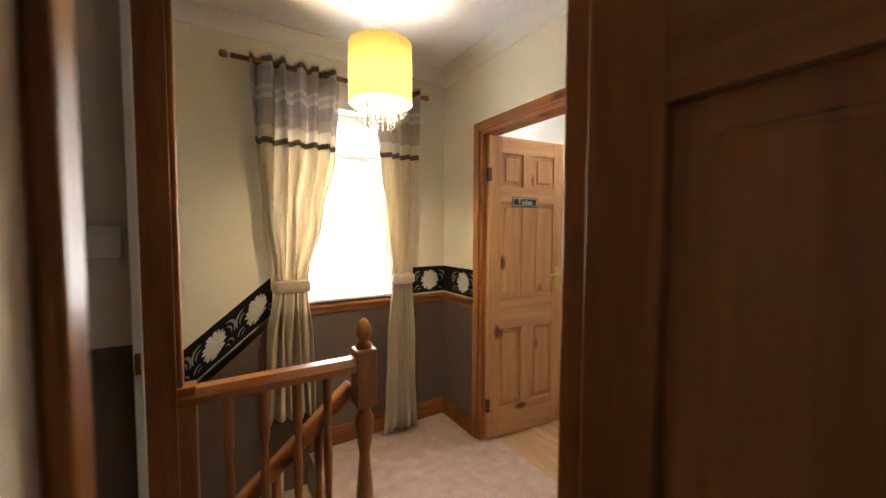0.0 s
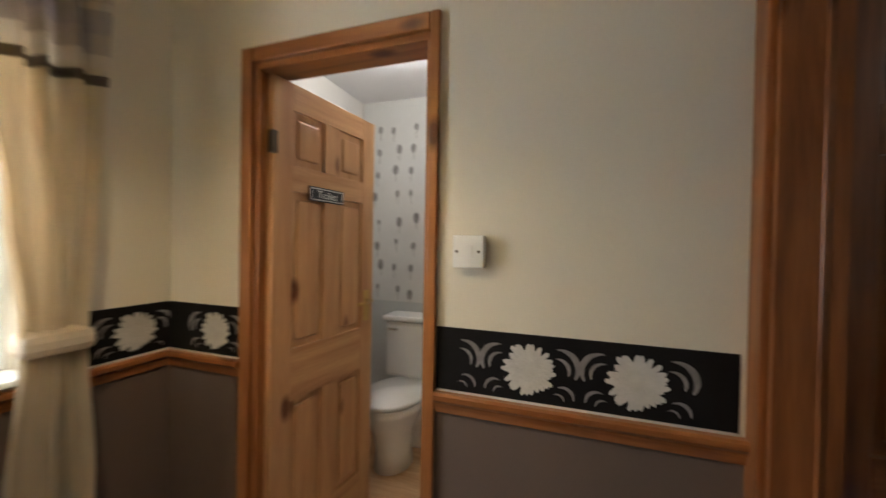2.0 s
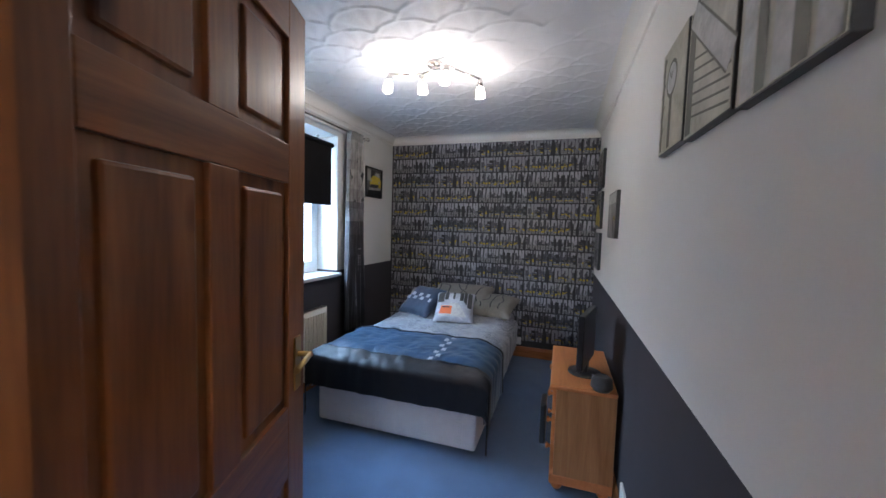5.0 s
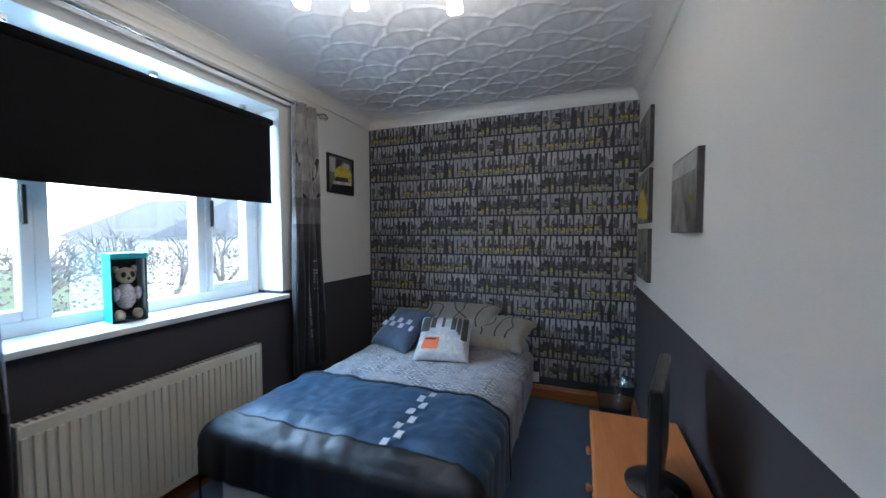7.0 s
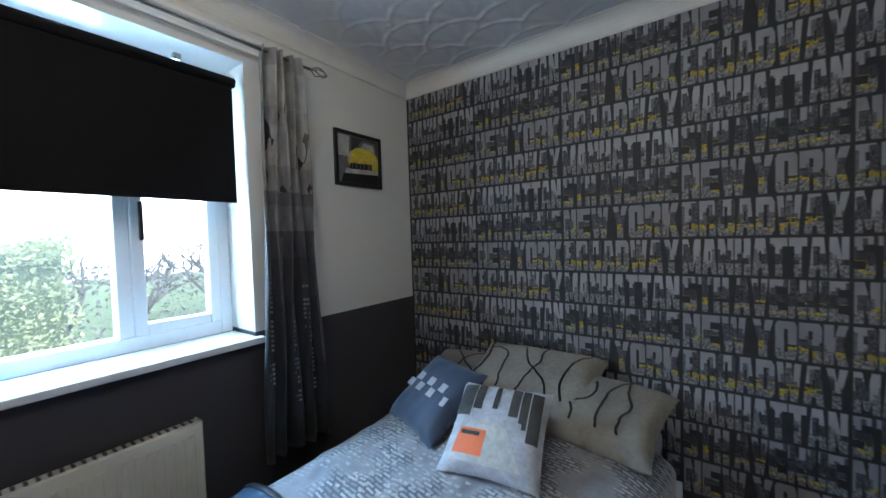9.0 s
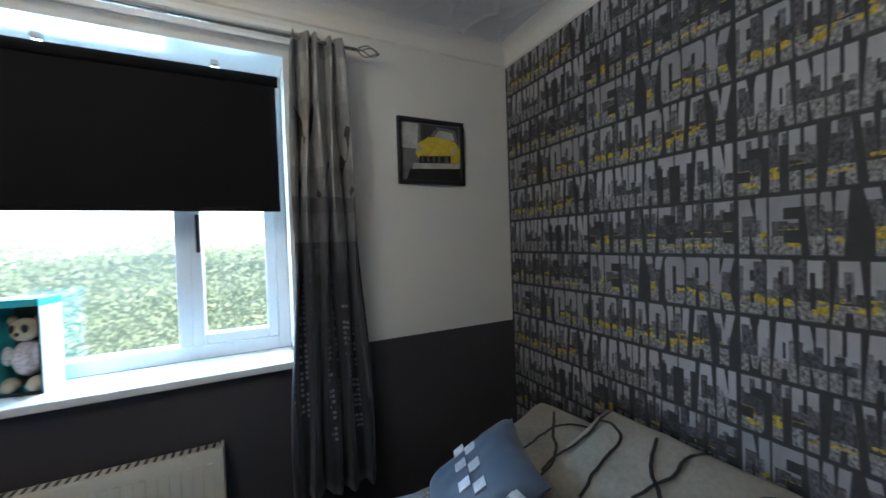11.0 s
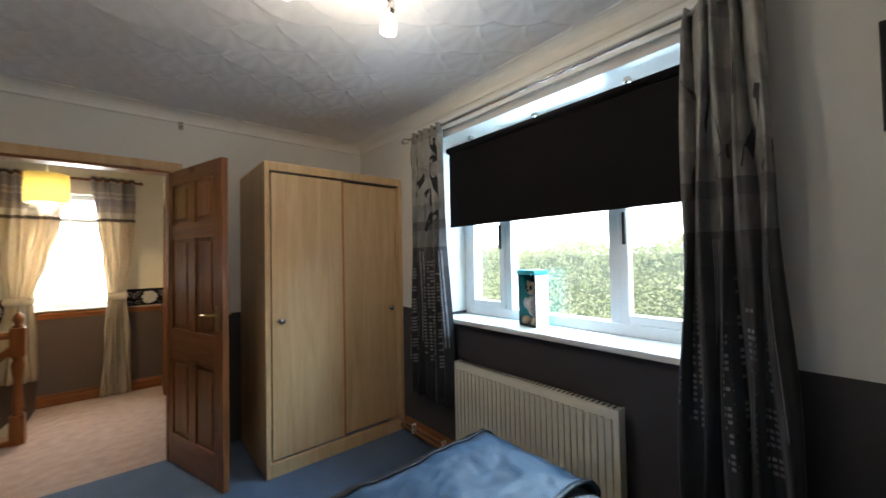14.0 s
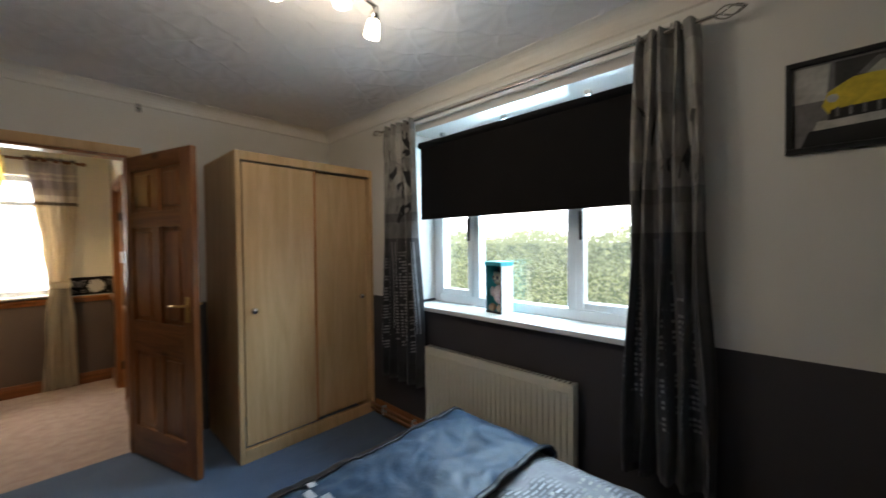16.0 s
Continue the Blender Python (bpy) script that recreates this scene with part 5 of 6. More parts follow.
def mark(ob, name, pts, material, lift=0.0):
    """A flat printed shape on a canvas, from (y, z) corners."""
    b = bmesh.new()
    b.faces.new([b.verts.new((XF + lift, y, z)) for y, z in pts])
    return part(name, b, material, ob)


def stroke(ob, name, a, b, w, material, lift=0.0006):
    d = Vector((b[0] - a[0], b[1] - a[1])).normalized() * w / 2
    return mark(ob, name, [(a[0] - d.y, a[1] + d.x), (b[0] - d.y, b[1] + d.x), (b[0] + d.y, b[1] - d.x), (a[0] + d.y, a[1] - d.x)], material, lift)


for y0, y1, z0, sd in ((2.56, 2.82, 1.67, 4), (2.84, 3.14, 1.66, 5), (3.16, 3.46, 1.65, 6)):
    c = canvas("canvas_print", y0, y1, z0, z0 + 0.34, ("pale sepia canvas of a street clock", "pale sepia canvas of a street sign", "pale sepia canvas of tall towers")[sd - 4], SEPIA, "canvas set")
    if sd == 4:
        yc, zc = (y0 + y1) / 2 - 0.01, z0 + 0.225
        for r, mm, lf in ((0.058, SEPIAD, 0.0005), (0.047, PALEP, 0.001)):
            mark(c, "printed_clock", [(yc + r * math.cos(k * 0.3927), zc + r * math.sin(k * 0.3927)) for k in range(16)], mm, lf)
        stroke(c, "printed_clock_hand", (yc, zc), (yc - 0.02, zc + 0.028), 0.006, SEPIAD, 0.0016)
        stroke(c, "printed_clock_hand", (yc, zc), (yc + 0.012, zc + 0.02), 0.006, SEPIAD, 0.0016)
        stroke(c, "printed_post", (yc, z0 + 0.01), (yc, zc - 0.055), 0.03, SEPIAD)
        stroke(c, "printed_lattice", (y0 + 0.03, z0 + 0.01), (y0 + 0.03, z0 + 0.32), 0.02, SEPIAD)
        for k in range(4):
            stroke(c, "printed_lattice", (y0 + 0.01, z0 + 0.04 + 0.075 * k), (y0 + 0.055, z0 + 0.085 + 0.075 * k), 0.008, SEPIAD, 0.001)
    elif sd == 5:
        p0, p1 = (y1 - 0.01, z0 + 0.11), (y0 + 0.03, z0 + 0.325)
        stroke(c, "printed_sign", p0, p1, 0.075, SEPIAD)
        stroke(c, "printed_sign_face", p0, p1, 0.062, PALEP, 0.0010)
        me = letters("BROADWAY", 0.30, 0.042)
        me.materials.append(SEPIAD)
        o = new("printed_lettering", me)
        ang = math.atan2(p1[1] - p0[1], p0[0] - p1[0])
        o.parent = c
        o.matrix_basis = Matrix.Translation(Vector((XF + 0.0014, p0[0] - 0.012, p0[1] - 0.012)) - root_of(c)) @ Matrix.Rotation(ang, 4, 'X').inverted() @ Matrix.Rotation(-math.pi / 2, 4, 'Z')
        for k in range(6):
            stroke(c, "printed_ledge", (y1 - 0.01, z0 + 0.02 + 0.026 * k), (y0 + 0.01, z0 + 0.06 + 0.03 * k), 0.006, SEPIAD, 0.0003)
        stroke(c, "printed_wall_edge", (y0 + 0.035, z0 + 0.01), (y0 + 0.035, z0 + 0.33), 0.045, SEPIAD, 0.0004)
    else:
        for k, (w_, h_) in enumerate(((0.05, 0.2), (0.035, 0.27), (0.06, 0.16), (0.04, 0.3), (0.05, 0.22))):
            yy = y0 + 0.02 + 0.055 * k
            mark(c, "printed_tower", [(yy, z0 + 0.006), (yy + w_, z0 + 0.006), (yy + w_, z0 + h_), (yy, z0 + h_)], SEPIAD if k % 2 else PALEP, 0.0004 + 0.0002 * k)
tp = thing("framed_picture", (-0.01, 0.46, 1.85), "black framed photo of a yellow taxi on the wall", "picture")
PY0, PY1, PZ0, PZ1 = 0.285, 0.64, 1.69, 2.005
for lo, hi in (((PY0, PZ0), (PY1, PZ0 + 0.018)), ((PY0, PZ1 - 0.018), (PY1, PZ1)), ((PY0, PZ0 + 0.018), (PY0 + 0.018, PZ1 - 0.018)), ((PY1 - 0.018, PZ0 + 0.018), (PY1, PZ1 - 0.018))):
    part("frame_bar", box((-0.02, lo[0], lo[1]), (0, hi[0], hi[1]), 0.002), BLACKP, tp)
part("photo", box((-0.008, PY0 + 0.018, PZ0 + 0.018), (-0.004, PY1 - 0.018, PZ1 - 0.018)), GREYP, tp, "grey street photo")


def flat(pts, x):
    b = bmesh.new()
    b.faces.new([b.verts.new((x, y, z)) for y, z in pts])
    return b


part("printed_wall", flat([(0.62, 1.86), (0.62, 1.98), (0.53, 1.98), (0.54, 1.86)], -0.0086), PALEP, tp)
part("printed_wall", flat([(0.52, 1.90), (0.52, 1.98), (0.31, 1.98), (0.31, 1.90)], -0.0084), DARKP, tp)
part("printed_taxi", flat([(0.31, 1.80), (0.305, 1.87), (0.33, 1.905), (0.40, 1.925), (0.48, 1.92), (0.535, 1.885), (0.55, 1.84), (0.53, 1.805)], -0.0090), YELLOW, tp, "yellow taxi print")
part("printed_taxi_roof", flat([(0.315, 1.905), (0.33, 1.965), (0.43, 1.972), (0.47, 1.925)], -0.0088), GREYP, tp)
part("printed_taxi_glass", flat([(0.335, 1.912), (0.345, 1.952), (0.42, 1.957), (0.45, 1.924)], -0.0093), PALEP, tp)
part("printed_grille", flat([(0.36, 1.80), (0.36, 1.835), (0.53, 1.825), (0.535, 1.79)], -0.0095), BLACKP, tp)
for y_ in (0.375, 0.385, 0.42, 0.45, 0.48, 0.51):
    part("printed_grille_bar", flat([(y_, 1.80), (y_, 1.83), (y_ + 0.008, 1.83), (y_ + 0.008, 1.80)], -0.0098), GREYP, tp)
for y_, z_ in ((0.345, 1.86), (0.525, 1.862)):
    part("printed_headlight", flat([(y_ + 0.014 * math.cos(k * 0.6283), z_ + 0.014 * math.sin(k * 0.6283)) for k in range(10)], -0.0097), PALEP, tp)
part("printed_bumper", flat([(0.31, 1.775), (0.31, 1.80), (0.56, 1.792), (0.57, 1.762)], -0.0094), PALEP, tp)
part("printed_shadow", flat([(0.305, 1.71), (0.305, 1.775), (0.58, 1.762), (0.60, 1.71)], -0.0092), BLACKP, tp)


def switch(name, lo, hi, rocker_lo, rocker_hi, label):
    ob = thing(name, [(a + b) / 2 for a, b in zip(lo, hi)], label, "switch")
    part("faceplate", box(lo, hi, 0.003), WHITEP, ob)
    part("rocker", box(rocker_lo, rocker_hi, 0.001), WHITEP, ob)
    return ob


ls = switch("light_switch", (LX - 0.035, 4.553, 1.253), (LX, 4.640, 1.343), (LX - 0.038, 4.583, 1.282), (LX - 0.035, 4.611, 1.314), "white surface-mounted light switch on the landing wall")
for y in (4.566, 4.628):
    part("screw", lathe([(0.004, 0), (0.004, 0.0015)], 10, Matrix.Translation((LX - 0.035, y, 1.298)) @ Matrix.Rotation(-math.pi / 2, 4, 'Y')), BRONZE, ls)
switch("light_switch", (WX, 3.733, 1.275), (WX + 0.03, 3.818, 1.365), (WX + 0.03, 3.763, 1.30), (WX + 0.034, 3.788, 1.34), "white surface-mounted light switch by the bedroom door")
switch("plug_socket", (-1.60, 0.0, 0.13), (-1.515, 0.012, 0.21), (-1.575, 0.012, 0.15), (-1.54, 0.014, 0.19), "white plug socket low on the papered wall")
switch("plug_socket", (WX, 2.18, 0.14), (WX + 0.012, 2.32, 0.225), (WX + 0.012, 2.2, 0.16), (WX + 0.014, 2.3, 0.2), "white double socket low on the picture wall")
switch("room_switch", (-3.11, 4.90, 1.25), (-3.03, 4.93, 1.34), (-3.085, 4.896, 1.28), (-3.055, 4.90, 1.31), "white switch in the side room")
part("lining_edge", box((PX - 0.09, 4.862, 0), (PX - 0.068, 4.90, 2.0), 0.003), WHITEP, bpy.data.objects["trim_side_frame"], "white painted door stop")
part("strike_plate", box((PX - 0.086, 4.858, 0.93), (PX - 0.072, 4.862, 0.99)), BRASS, bpy.data.objects["trim_side_frame"])

COPPER = mat("dull_copper", (0.55, 0.27, 0.16), 0.4, 0.9, var=0.2, scale=12)
pipes = thing("heating_pipes", (-0.04, 2.8, 0.05), "bare copper heating pipes along the skirting board", "pipe")
for z in (0.045, 0.085):
    part("pipe", tube((-0.042, 2.45, z), (-0.042, 3.115, z), 0.0085, 10), COPPER, pipes)
for y in (2.6, 2.95):
    part("pipe_clip", box((-0.052, y, 0.03), (-0.018, y + 0.014, 0.10), 0.002), WHITEP, pipes, "white pipe clip")
hook = thing("wall_hook", (-1.40, DY - 0.06, 2.34), "small dull metal hook under the coving", "hook")
part("plate", box((-1.415, DY - 0.022, 2.29), (-1.385, DY, 2.345), 0.003), CHROME, hook)
part("prong", tube((-1.40, DY - 0.02, 2.31), (-1.40, DY - 0.065, 2.325), 0.005, 8), CHROME, hook)

# boxed soft toy on the window board
bt = thing("boxed_soft_toy", (0.155, 1.965, WZ0), "turquoise display box with a soft toy on the window board", "toy box")
q = Matrix.Translation((0.135, 1.965, WZ0)) @ Matrix.Rotation(radians(-10), 4, 'Z') @ Matrix.Diagonal((0.85, 0.76, 1, 1))
f = bmesh.new()
add_box(f, (0.055, -0.085, 0.0), (0.06, 0.085, 0.30), 0, q)
add_box(f, (-0.06, 0.085, 0.0), (0.06, 0.09, 0.30), 0, q)
add_box(f, (-0.06, -0.085, 0.0), (0.055, 0.085, 0.006), 0, q)
part("box_shell", f, TEAL, bt)
part("box_side", box((-0.06, -0.09, 0.0), (0.06, -0.085, 0.298), 0, q), WHITEP, bt, "white card side")
f = bmesh.new()
add_box(f, (-0.075, -0.095, 0.298), (0.06, 0.095, 0.325), 0.004, q)
part("box_lid", f, TEAL, bt, "turquoise lid")
f = bmesh.new()
for yy in (-0.0895, 0.0805):
    add_box(f, (-0.063, yy, 0.0), (-0.059, yy + 0.009, 0.30), 0, q)
add_box(f, (-0.063, -0.08, 0.0), (-0.059, 0.08, 0.012), 0, q)
part("box_window_edge", f, BLACKP, bt)
part("box_lining", box((0.05, -0.08, 0.01), (0.054, 0.08, 0.29), 0, q), DARKP, bt)
toy = thing("soft_toy", q.translation, "cream plush toy animal in printed pyjamas inside the box", "soft toy")
PYJAMA = mat("white_spotted_pyjama", (0.30, 0.22, 0.26), 0.9, scale=95, color2=(0.80, 0.78, 0.78), fine=220, bump=0.4)


def stuffed(name, c, r, material, squash=(1, 1, 1), label=""):
    b = bmesh.new()
    bmesh.ops.create_icosphere(b, subdivisions=2, radius=r, matrix=q @ Matrix.Translation(c) @ Matrix.Diagonal((*squash, 1)))
    for fc in b.faces:
        fc.smooth = True
    return part(name, b, material, toy, label)


stuffed("body", (0, 0, 0.115), 0.052, PYJAMA, (0.9, 1, 1.25), "white printed pyjamas")
head = stuffed("head", (-0.008, 0, 0.215), 0.046, PLUSH, (0.9, 1.15, 0.9))
for s_ in (-1, 1):
    stuffed("ear", (0, s_ * 0.046, 0.247), 0.017, PLUSH)
    stuffed("eye_patch", (-0.043, s_ * 0.022, 0.222), 0.014, BLACKP, (0.5, 1, 1.1), "black eye patch")
    stuffed("arm", (-0.022, s_ * 0.055, 0.13), 0.02, PYJAMA, (1, 1, 1.7))
    stuffed("foot", (-0.034, s_ * 0.045, 0.032), 0.028, PLUSH, (1.2, 1, 0.95))
stuffed("nose", (-0.052, 0, 0.205), 0.008, BLACKP)

# ---------------------------------------------------------------- lamps
pen = thing("pendant_lamp", (-2.2, 5.05, CEIL), "lit yellow drum pendant lamp with crystal drops", "lamp")
C = Matrix.Translation((-2.2, 5.05, 0))
part("ceiling_rose", lathe([(0.0, CEIL), (0.045, CEIL - 0.002), (0.04, CEIL - 0.02), (0.012, CEIL - 0.03)], 24, C), WHITEP, pen)
part("flex", tube((-2.2, 5.05, 2.02), (-2.2, 5.05, CEIL - 0.01), 0.003), WHITEP, pen)
part("bulb", lathe([(0.012, 2.05), (0.014, 2.02), (0.03, 1.985), (0.03, 1.96), (0.0, 1.935)], 18, C), FROST, pen, "glowing bulb").visible_shadow = False
bm = bmesh.new()
lathe([(0.132, 1.86), (0.132, 2.10), (0.130, 2.10), (0.130, 1.86)], 48, C, bm)
bmesh.ops.delete(bm, geom=[f_ for f_ in bm.faces if len(f_.verts) > 4], context='FACES')
part("shade", bm, SHADE, pen, "yellow fabric drum shade")
bm = bmesh.new()
bmesh.ops.create_icosphere(bm, subdivisions=1, radius=0.0065)
BEAD = bpy.data.meshes.new("bead")
bm.to_mesh(BEAD)
bm.free()
BEAD.materials.append(CRYSTAL)
for k in range(30):
    a = 2 * math.pi * k / 15 + (0.2 if k >= 15 else 0)
    r = 0.10 if k < 15 else 0.055
    L = 0.075 if k < 15 else 0.12
    x, y = -2.2 + r * math.cos(a), 5.05 + r * math.sin(a)
    drop = part("crystal_drop", tube((x, y, 1.865 - L), (x, y, 1.875), 0.0008, 5), CRYSTAL, pen, "string of crystal beads")
    for j in range(int(L / 0.016)):
        o = new("bead", BEAD)
        o.parent = drop
        o.matrix_basis = Matrix.Translation(Vector((x, y, 1.865 - j * 0.016)) - root_of(drop))
bar = thing("spotlight_bar", (-1.16, 1.82, CEIL), "lit four-lamp spotlight bar on the ceiling", "ceiling light")
part("ceiling_mount", lathe([(0.05, CEIL + 0.0), (0.05, CEIL - 0.025), (0.02, CEIL - 0.03)], 24, Matrix.Translation((-1.17, 1.82, 0))), CHROME, bar)
for a, b in zip(SPOTS, SPOTS[1:]):
    part("bar", tube((a[0], a[1], CEIL - 0.06), (b[0], b[1], CEIL - 0.06), 0.008), CHROME, bar)
part("stem", tube((-1.17, 1.85, CEIL - 0.06), (-1.17, 1.83, CEIL), 0.01), CHROME, bar)
for k, (sx, sy) in enumerate(SPOTS):
    q = Matrix.Translation((sx, sy, CEIL - 0.06)) @ Matrix.Rotation(radians(16 * (-1) ** k), 4, 'X')
    h = part("lamp_holder", lathe([(0.010, 0.005), (0.018, -0.02), (0.020, -0.05)], 16, q), CHROME, bar)
    part("glass_shade", lathe([(0.020, -0.05), (0.028, -0.07), (0.032, -0.115), (0.026, -0.12)], 20, q), FROST, h, "glowing frosted glass shade").visible_shadow = False

# ---------------------------------------------------------------- stairs and balustrade
for k in range(9):
    x = -2.36 - k * 0.225
    st = thing("stair_step", (x, 5.37, -0.19 * (k + 1)), "carpeted stair step going down", "stair", "stairs")
    part("tread", box((x - 0.25, 4.93, -0.19 * (k + 1) - 0.04), (x, LW, -0.19 * (k + 1)), 0.01), PINKC, st)
    part("riser", box((x - 0.01, 4.93, -0.19 * (k + 1)), (x, LW - 0.004, -0.19 * k - 0.125 if k == 0 else -0.19 * k - 0.04)), PINKC, st)
bal = thing("balustrade", (-2.6, 4.915, 0), "golden pine landing balustrade with turned newel post", "balustrade")
NX, NY = -2.33, 4.915
f = box((NX - 0.04, NY - 0.04, -0.15), (NX + 0.04, NY + 0.04, 0.22), 0.004)
part("newel_base", f, PINE, bal)
part("newel_turning", lathe([(0.036, 0.22), (0.025, 0.24), (0.036, 0.27), (0.03, 0.34), (0.02, 0.46), (0.034, 0.56), (0.037, 0.60), (0.024, 0.635), (0.036, 0.66)], 22, Matrix.Translation((NX, NY, 0))), PINE, bal)
part("newel_block", box((NX - 0.04, NY - 0.04, 0.66), (NX + 0.04, NY + 0.04, 0.88), 0.006), PINE, bal)
part("newel_cap", lathe([(0.03, 0.88), (0.034, 0.89), (0.018, 0.905), (0.022, 0.915), (0.029, 0.932), (0.031, 0.95), (0.024, 0.972), (0.012, 0.988), (0.0, 0.996)], 22, Matrix.Translation((NX, NY, 0))), PINE, bal)
part("handrail", prism([(NY - 0.03, 0.80), (NY + 0.03, 0.80), (NY + 0.034, 0.825), (NY + 0.022, 0.85), (NY - 0.022, 0.85), (NY - 0.034, 0.825)], PX, NX - 0.04, 'x'), PINEX, bal)
part("base_rail", box((PX, NY - 0.03, 0.0), (NX - 0.04, NY + 0.014, 0.035), 0.004), PINEX, bal)
for k in range(5):
    x = NX - 0.14 - k * 0.105
    part("baluster", lathe([(0.016, 0.03), (0.016, 0.16), (0.010, 0.18), (0.017, 0.21), (0.011, 0.30), (0.017, 0.50), (0.010, 0.60), (0.017, 0.63), (0.016, 0.66), (0.016, 0.80)], 14, Matrix.Translation((x, NY, 0))), PINE, bal)
part("wall_post", box((PX + 0.0, NY - 0.03, 0.0), (PX + 0.05, NY + 0.03, 0.86), 0.004), PINE, bal)
sr = thing("stair_rail", (-2.7, 5.0, 0.3), "sloping pine stair rail going down beside the steps", "stair rail")
a, b_ = Vector((NX - 0.03, 4.975, 0.72)), Vector((NX - 1.3, 4.975, 0.72 - 1.27 * 0.842))
mm = Matrix.Translation(a) @ (b_ - a).to_track_quat('X', 'Z').to_matrix().to_4x4()
part("handrail", box((0, -0.025, -0.03), ((b_ - a).length, 0.025, 0.025), 0.01, mm), PINEX, sr)
for k in range(7):
    x = NX - 0.16 - k * 0.15
    zt = 0.72 - (NX - 0.03 - x) * 0.842
    part("baluster", lathe([(0.016, zt - 0.80), (0.016, zt - 0.66), (0.010, zt - 0.6), (0.017, zt - 0.40), (0.010, zt - 0.2), (0.016, zt - 0.16), (0.016, zt - 0.02)], 12, Matrix.Translation((x, 4.975, 0))), PINE, sr)

# ---------------------------------------------------------------- toilet room
wc = thing("toilet", (-0.4, 5.32, 0), "white ceramic close-coupled toilet", "toilet")
part("cistern", box((-0.20, 5.12, 0.42), (-0.01, 5.50, 0.80), 0.03), CERAMIC, wc)
part("cistern_lid", box((-0.215, 5.105, 0.80), (-0.005, 5.515, 0.835), 0.012), CERAMIC, wc)
part("flush_lever", box((-0.225, 5.40, 0.74), (-0.20, 5.47, 0.755), 0.004), CHROME, wc)
sc_ = Matrix.Translation((-0.42, 5.31, 0)) @ Matrix.Diagonal((1.35, 1, 1, 1))
part("bowl", lathe([(0.11, 0), (0.10, 0.1), (0.12, 0.22), (0.17, 0.34), (0.18, 0.40), (0.15, 0.40)], 28, sc_), CERAMIC, wc)
part("seat_lid", lathe([(0.183, 0.402), (0.186, 0.415), (0.18, 0.43), (0.0, 0.435)], 28, sc_), CERAMIC, wc)
part("neck", box((-0.25, 5.2, 0.0), (-0.02, 5.42, 0.42), 0.02), CERAMIC, wc)
brush = thing("toilet_brush", (-0.12, 5.02, 0), "dark red toilet brush pot on the floor", "toilet brush")
part("pot", lathe([(0.045, 0), (0.05, 0.1), (0.04, 0.22), (0.012, 0.24), (0.010, 0.38), (0, 0.385)], 16, Matrix.Translation((-0.12, 5.02, 0))), RED, brush)
rng = random.Random(12)
wp = setting("wall_toilet_paper", box((-0.006, 4.6, 0.9), (0.0, 5.81, 2.36)), mat("pale_motif_wallpaper", (0.62, 0.62, 0.60), 0.7, var=0.05), "pale wallpaper with grey seed-head motifs")
for k in range(64):
    y, z = 4.66 + (k % 8) * 0.145 + rng.uniform(-0.03, 0.03), 0.98 + (k // 8) * 0.17 + rng.uniform(-0.03, 0.03)
    f = bmesh.new()
    bmesh.ops.create_circle(f, cap_ends=True, segments=10, radius=rng.uniform(0.015, 0.03), matrix=Matrix.Translation((-0.0075, y, z)) @ Matrix.Rotation(math.pi / 2, 4, 'Y') @ Matrix.Diagonal((1.4, 0.8, 1, 1)))
    add_box(f, (-0.0078, y - 0.002, z - 0.08), (-0.0065, y + 0.002, z))
    part("motif", f, SCROLL, wp)
setting("wall_toilet_tiles", box((-0.008, 4.6, 0.0), (0.0, 5.81, 0.9)), TILEG, "pale grey tiled lower wall")
ml = thing("wall_mirror_bar", (-0.02, 4.95, 1.5), "narrow dark framed panel on the toilet wall", "panel")
part("panel_body", box((-0.03, 4.95, 1.33), (-0.007, 5.06, 1.62), 0.004), BLACKP, ml)
part("panel_glass", box((-0.033, 4.962, 1.36), (-0.03, 5.048, 1.59)), TILEG, ml)

# ---------------------------------------------------------------- outside the bedroom window
setting("backdrop_distance", box((60, -160, -12), (60.5, 160, 70)), BACKSKY, "pale overcast distance")
setting("ground", box((0.3, -400, -2.9), (400, 400, -2.7)), GRASS, "lawn far below the window")
setting("terrace", box((0.3, -8, -2.7), (2.4, 12, -0.9)), GRASS, "raised garden ground")


def leafy(name, lo, hi, count, size, seed, label, material=LEAF):
    """A clipped hedge of many small leaves round a dark core."""
    rng = np.random.RandomState(seed)
    lo, hi = np.array(lo), np.array(hi)
    c = rng.uniform(0, 1, (count, 3))
    face = rng.randint(0, 3, count)
    c[face == 0, 0] = rng.uniform(0, 0.12, (face == 0).sum())
    c[face == 1, 2] = rng.uniform(0.9, 1.02, (face == 1).sum())
    c = lo + c * (hi - lo)
    c[:, 2] += 0.10 * np.sin(c[:, 1] * 3.1) * (c[:, 2] - lo[2]) / (hi[2] - lo[2])
    d1 = rng.normal(size=(count, 3)); d1 /= np.linalg.norm(d1, axis=1)[:, None]
    d2 = rng.normal(size=(count, 3)); d2 -= d1 * (d1 * d2).sum(1)[:, None]; d2 /= np.linalg.norm(d2, axis=1)[:, None]
    s = size * rng.uniform(0.6, 1.4, (count, 1))
    v = np.stack([c - d1 * s, c + d2 * s * 0.45, c + d1 * s, c - d2 * s * 0.45], 1).reshape(-1, 3)
    me = bpy.data.meshes.new(name)
    me.from_pydata(v.tolist(), [], np.arange(count * 4).reshape(-1, 4).tolist())
    me.materials.append(material)
    return tagged(new(name, me), label, "hedge", "", "stuff")


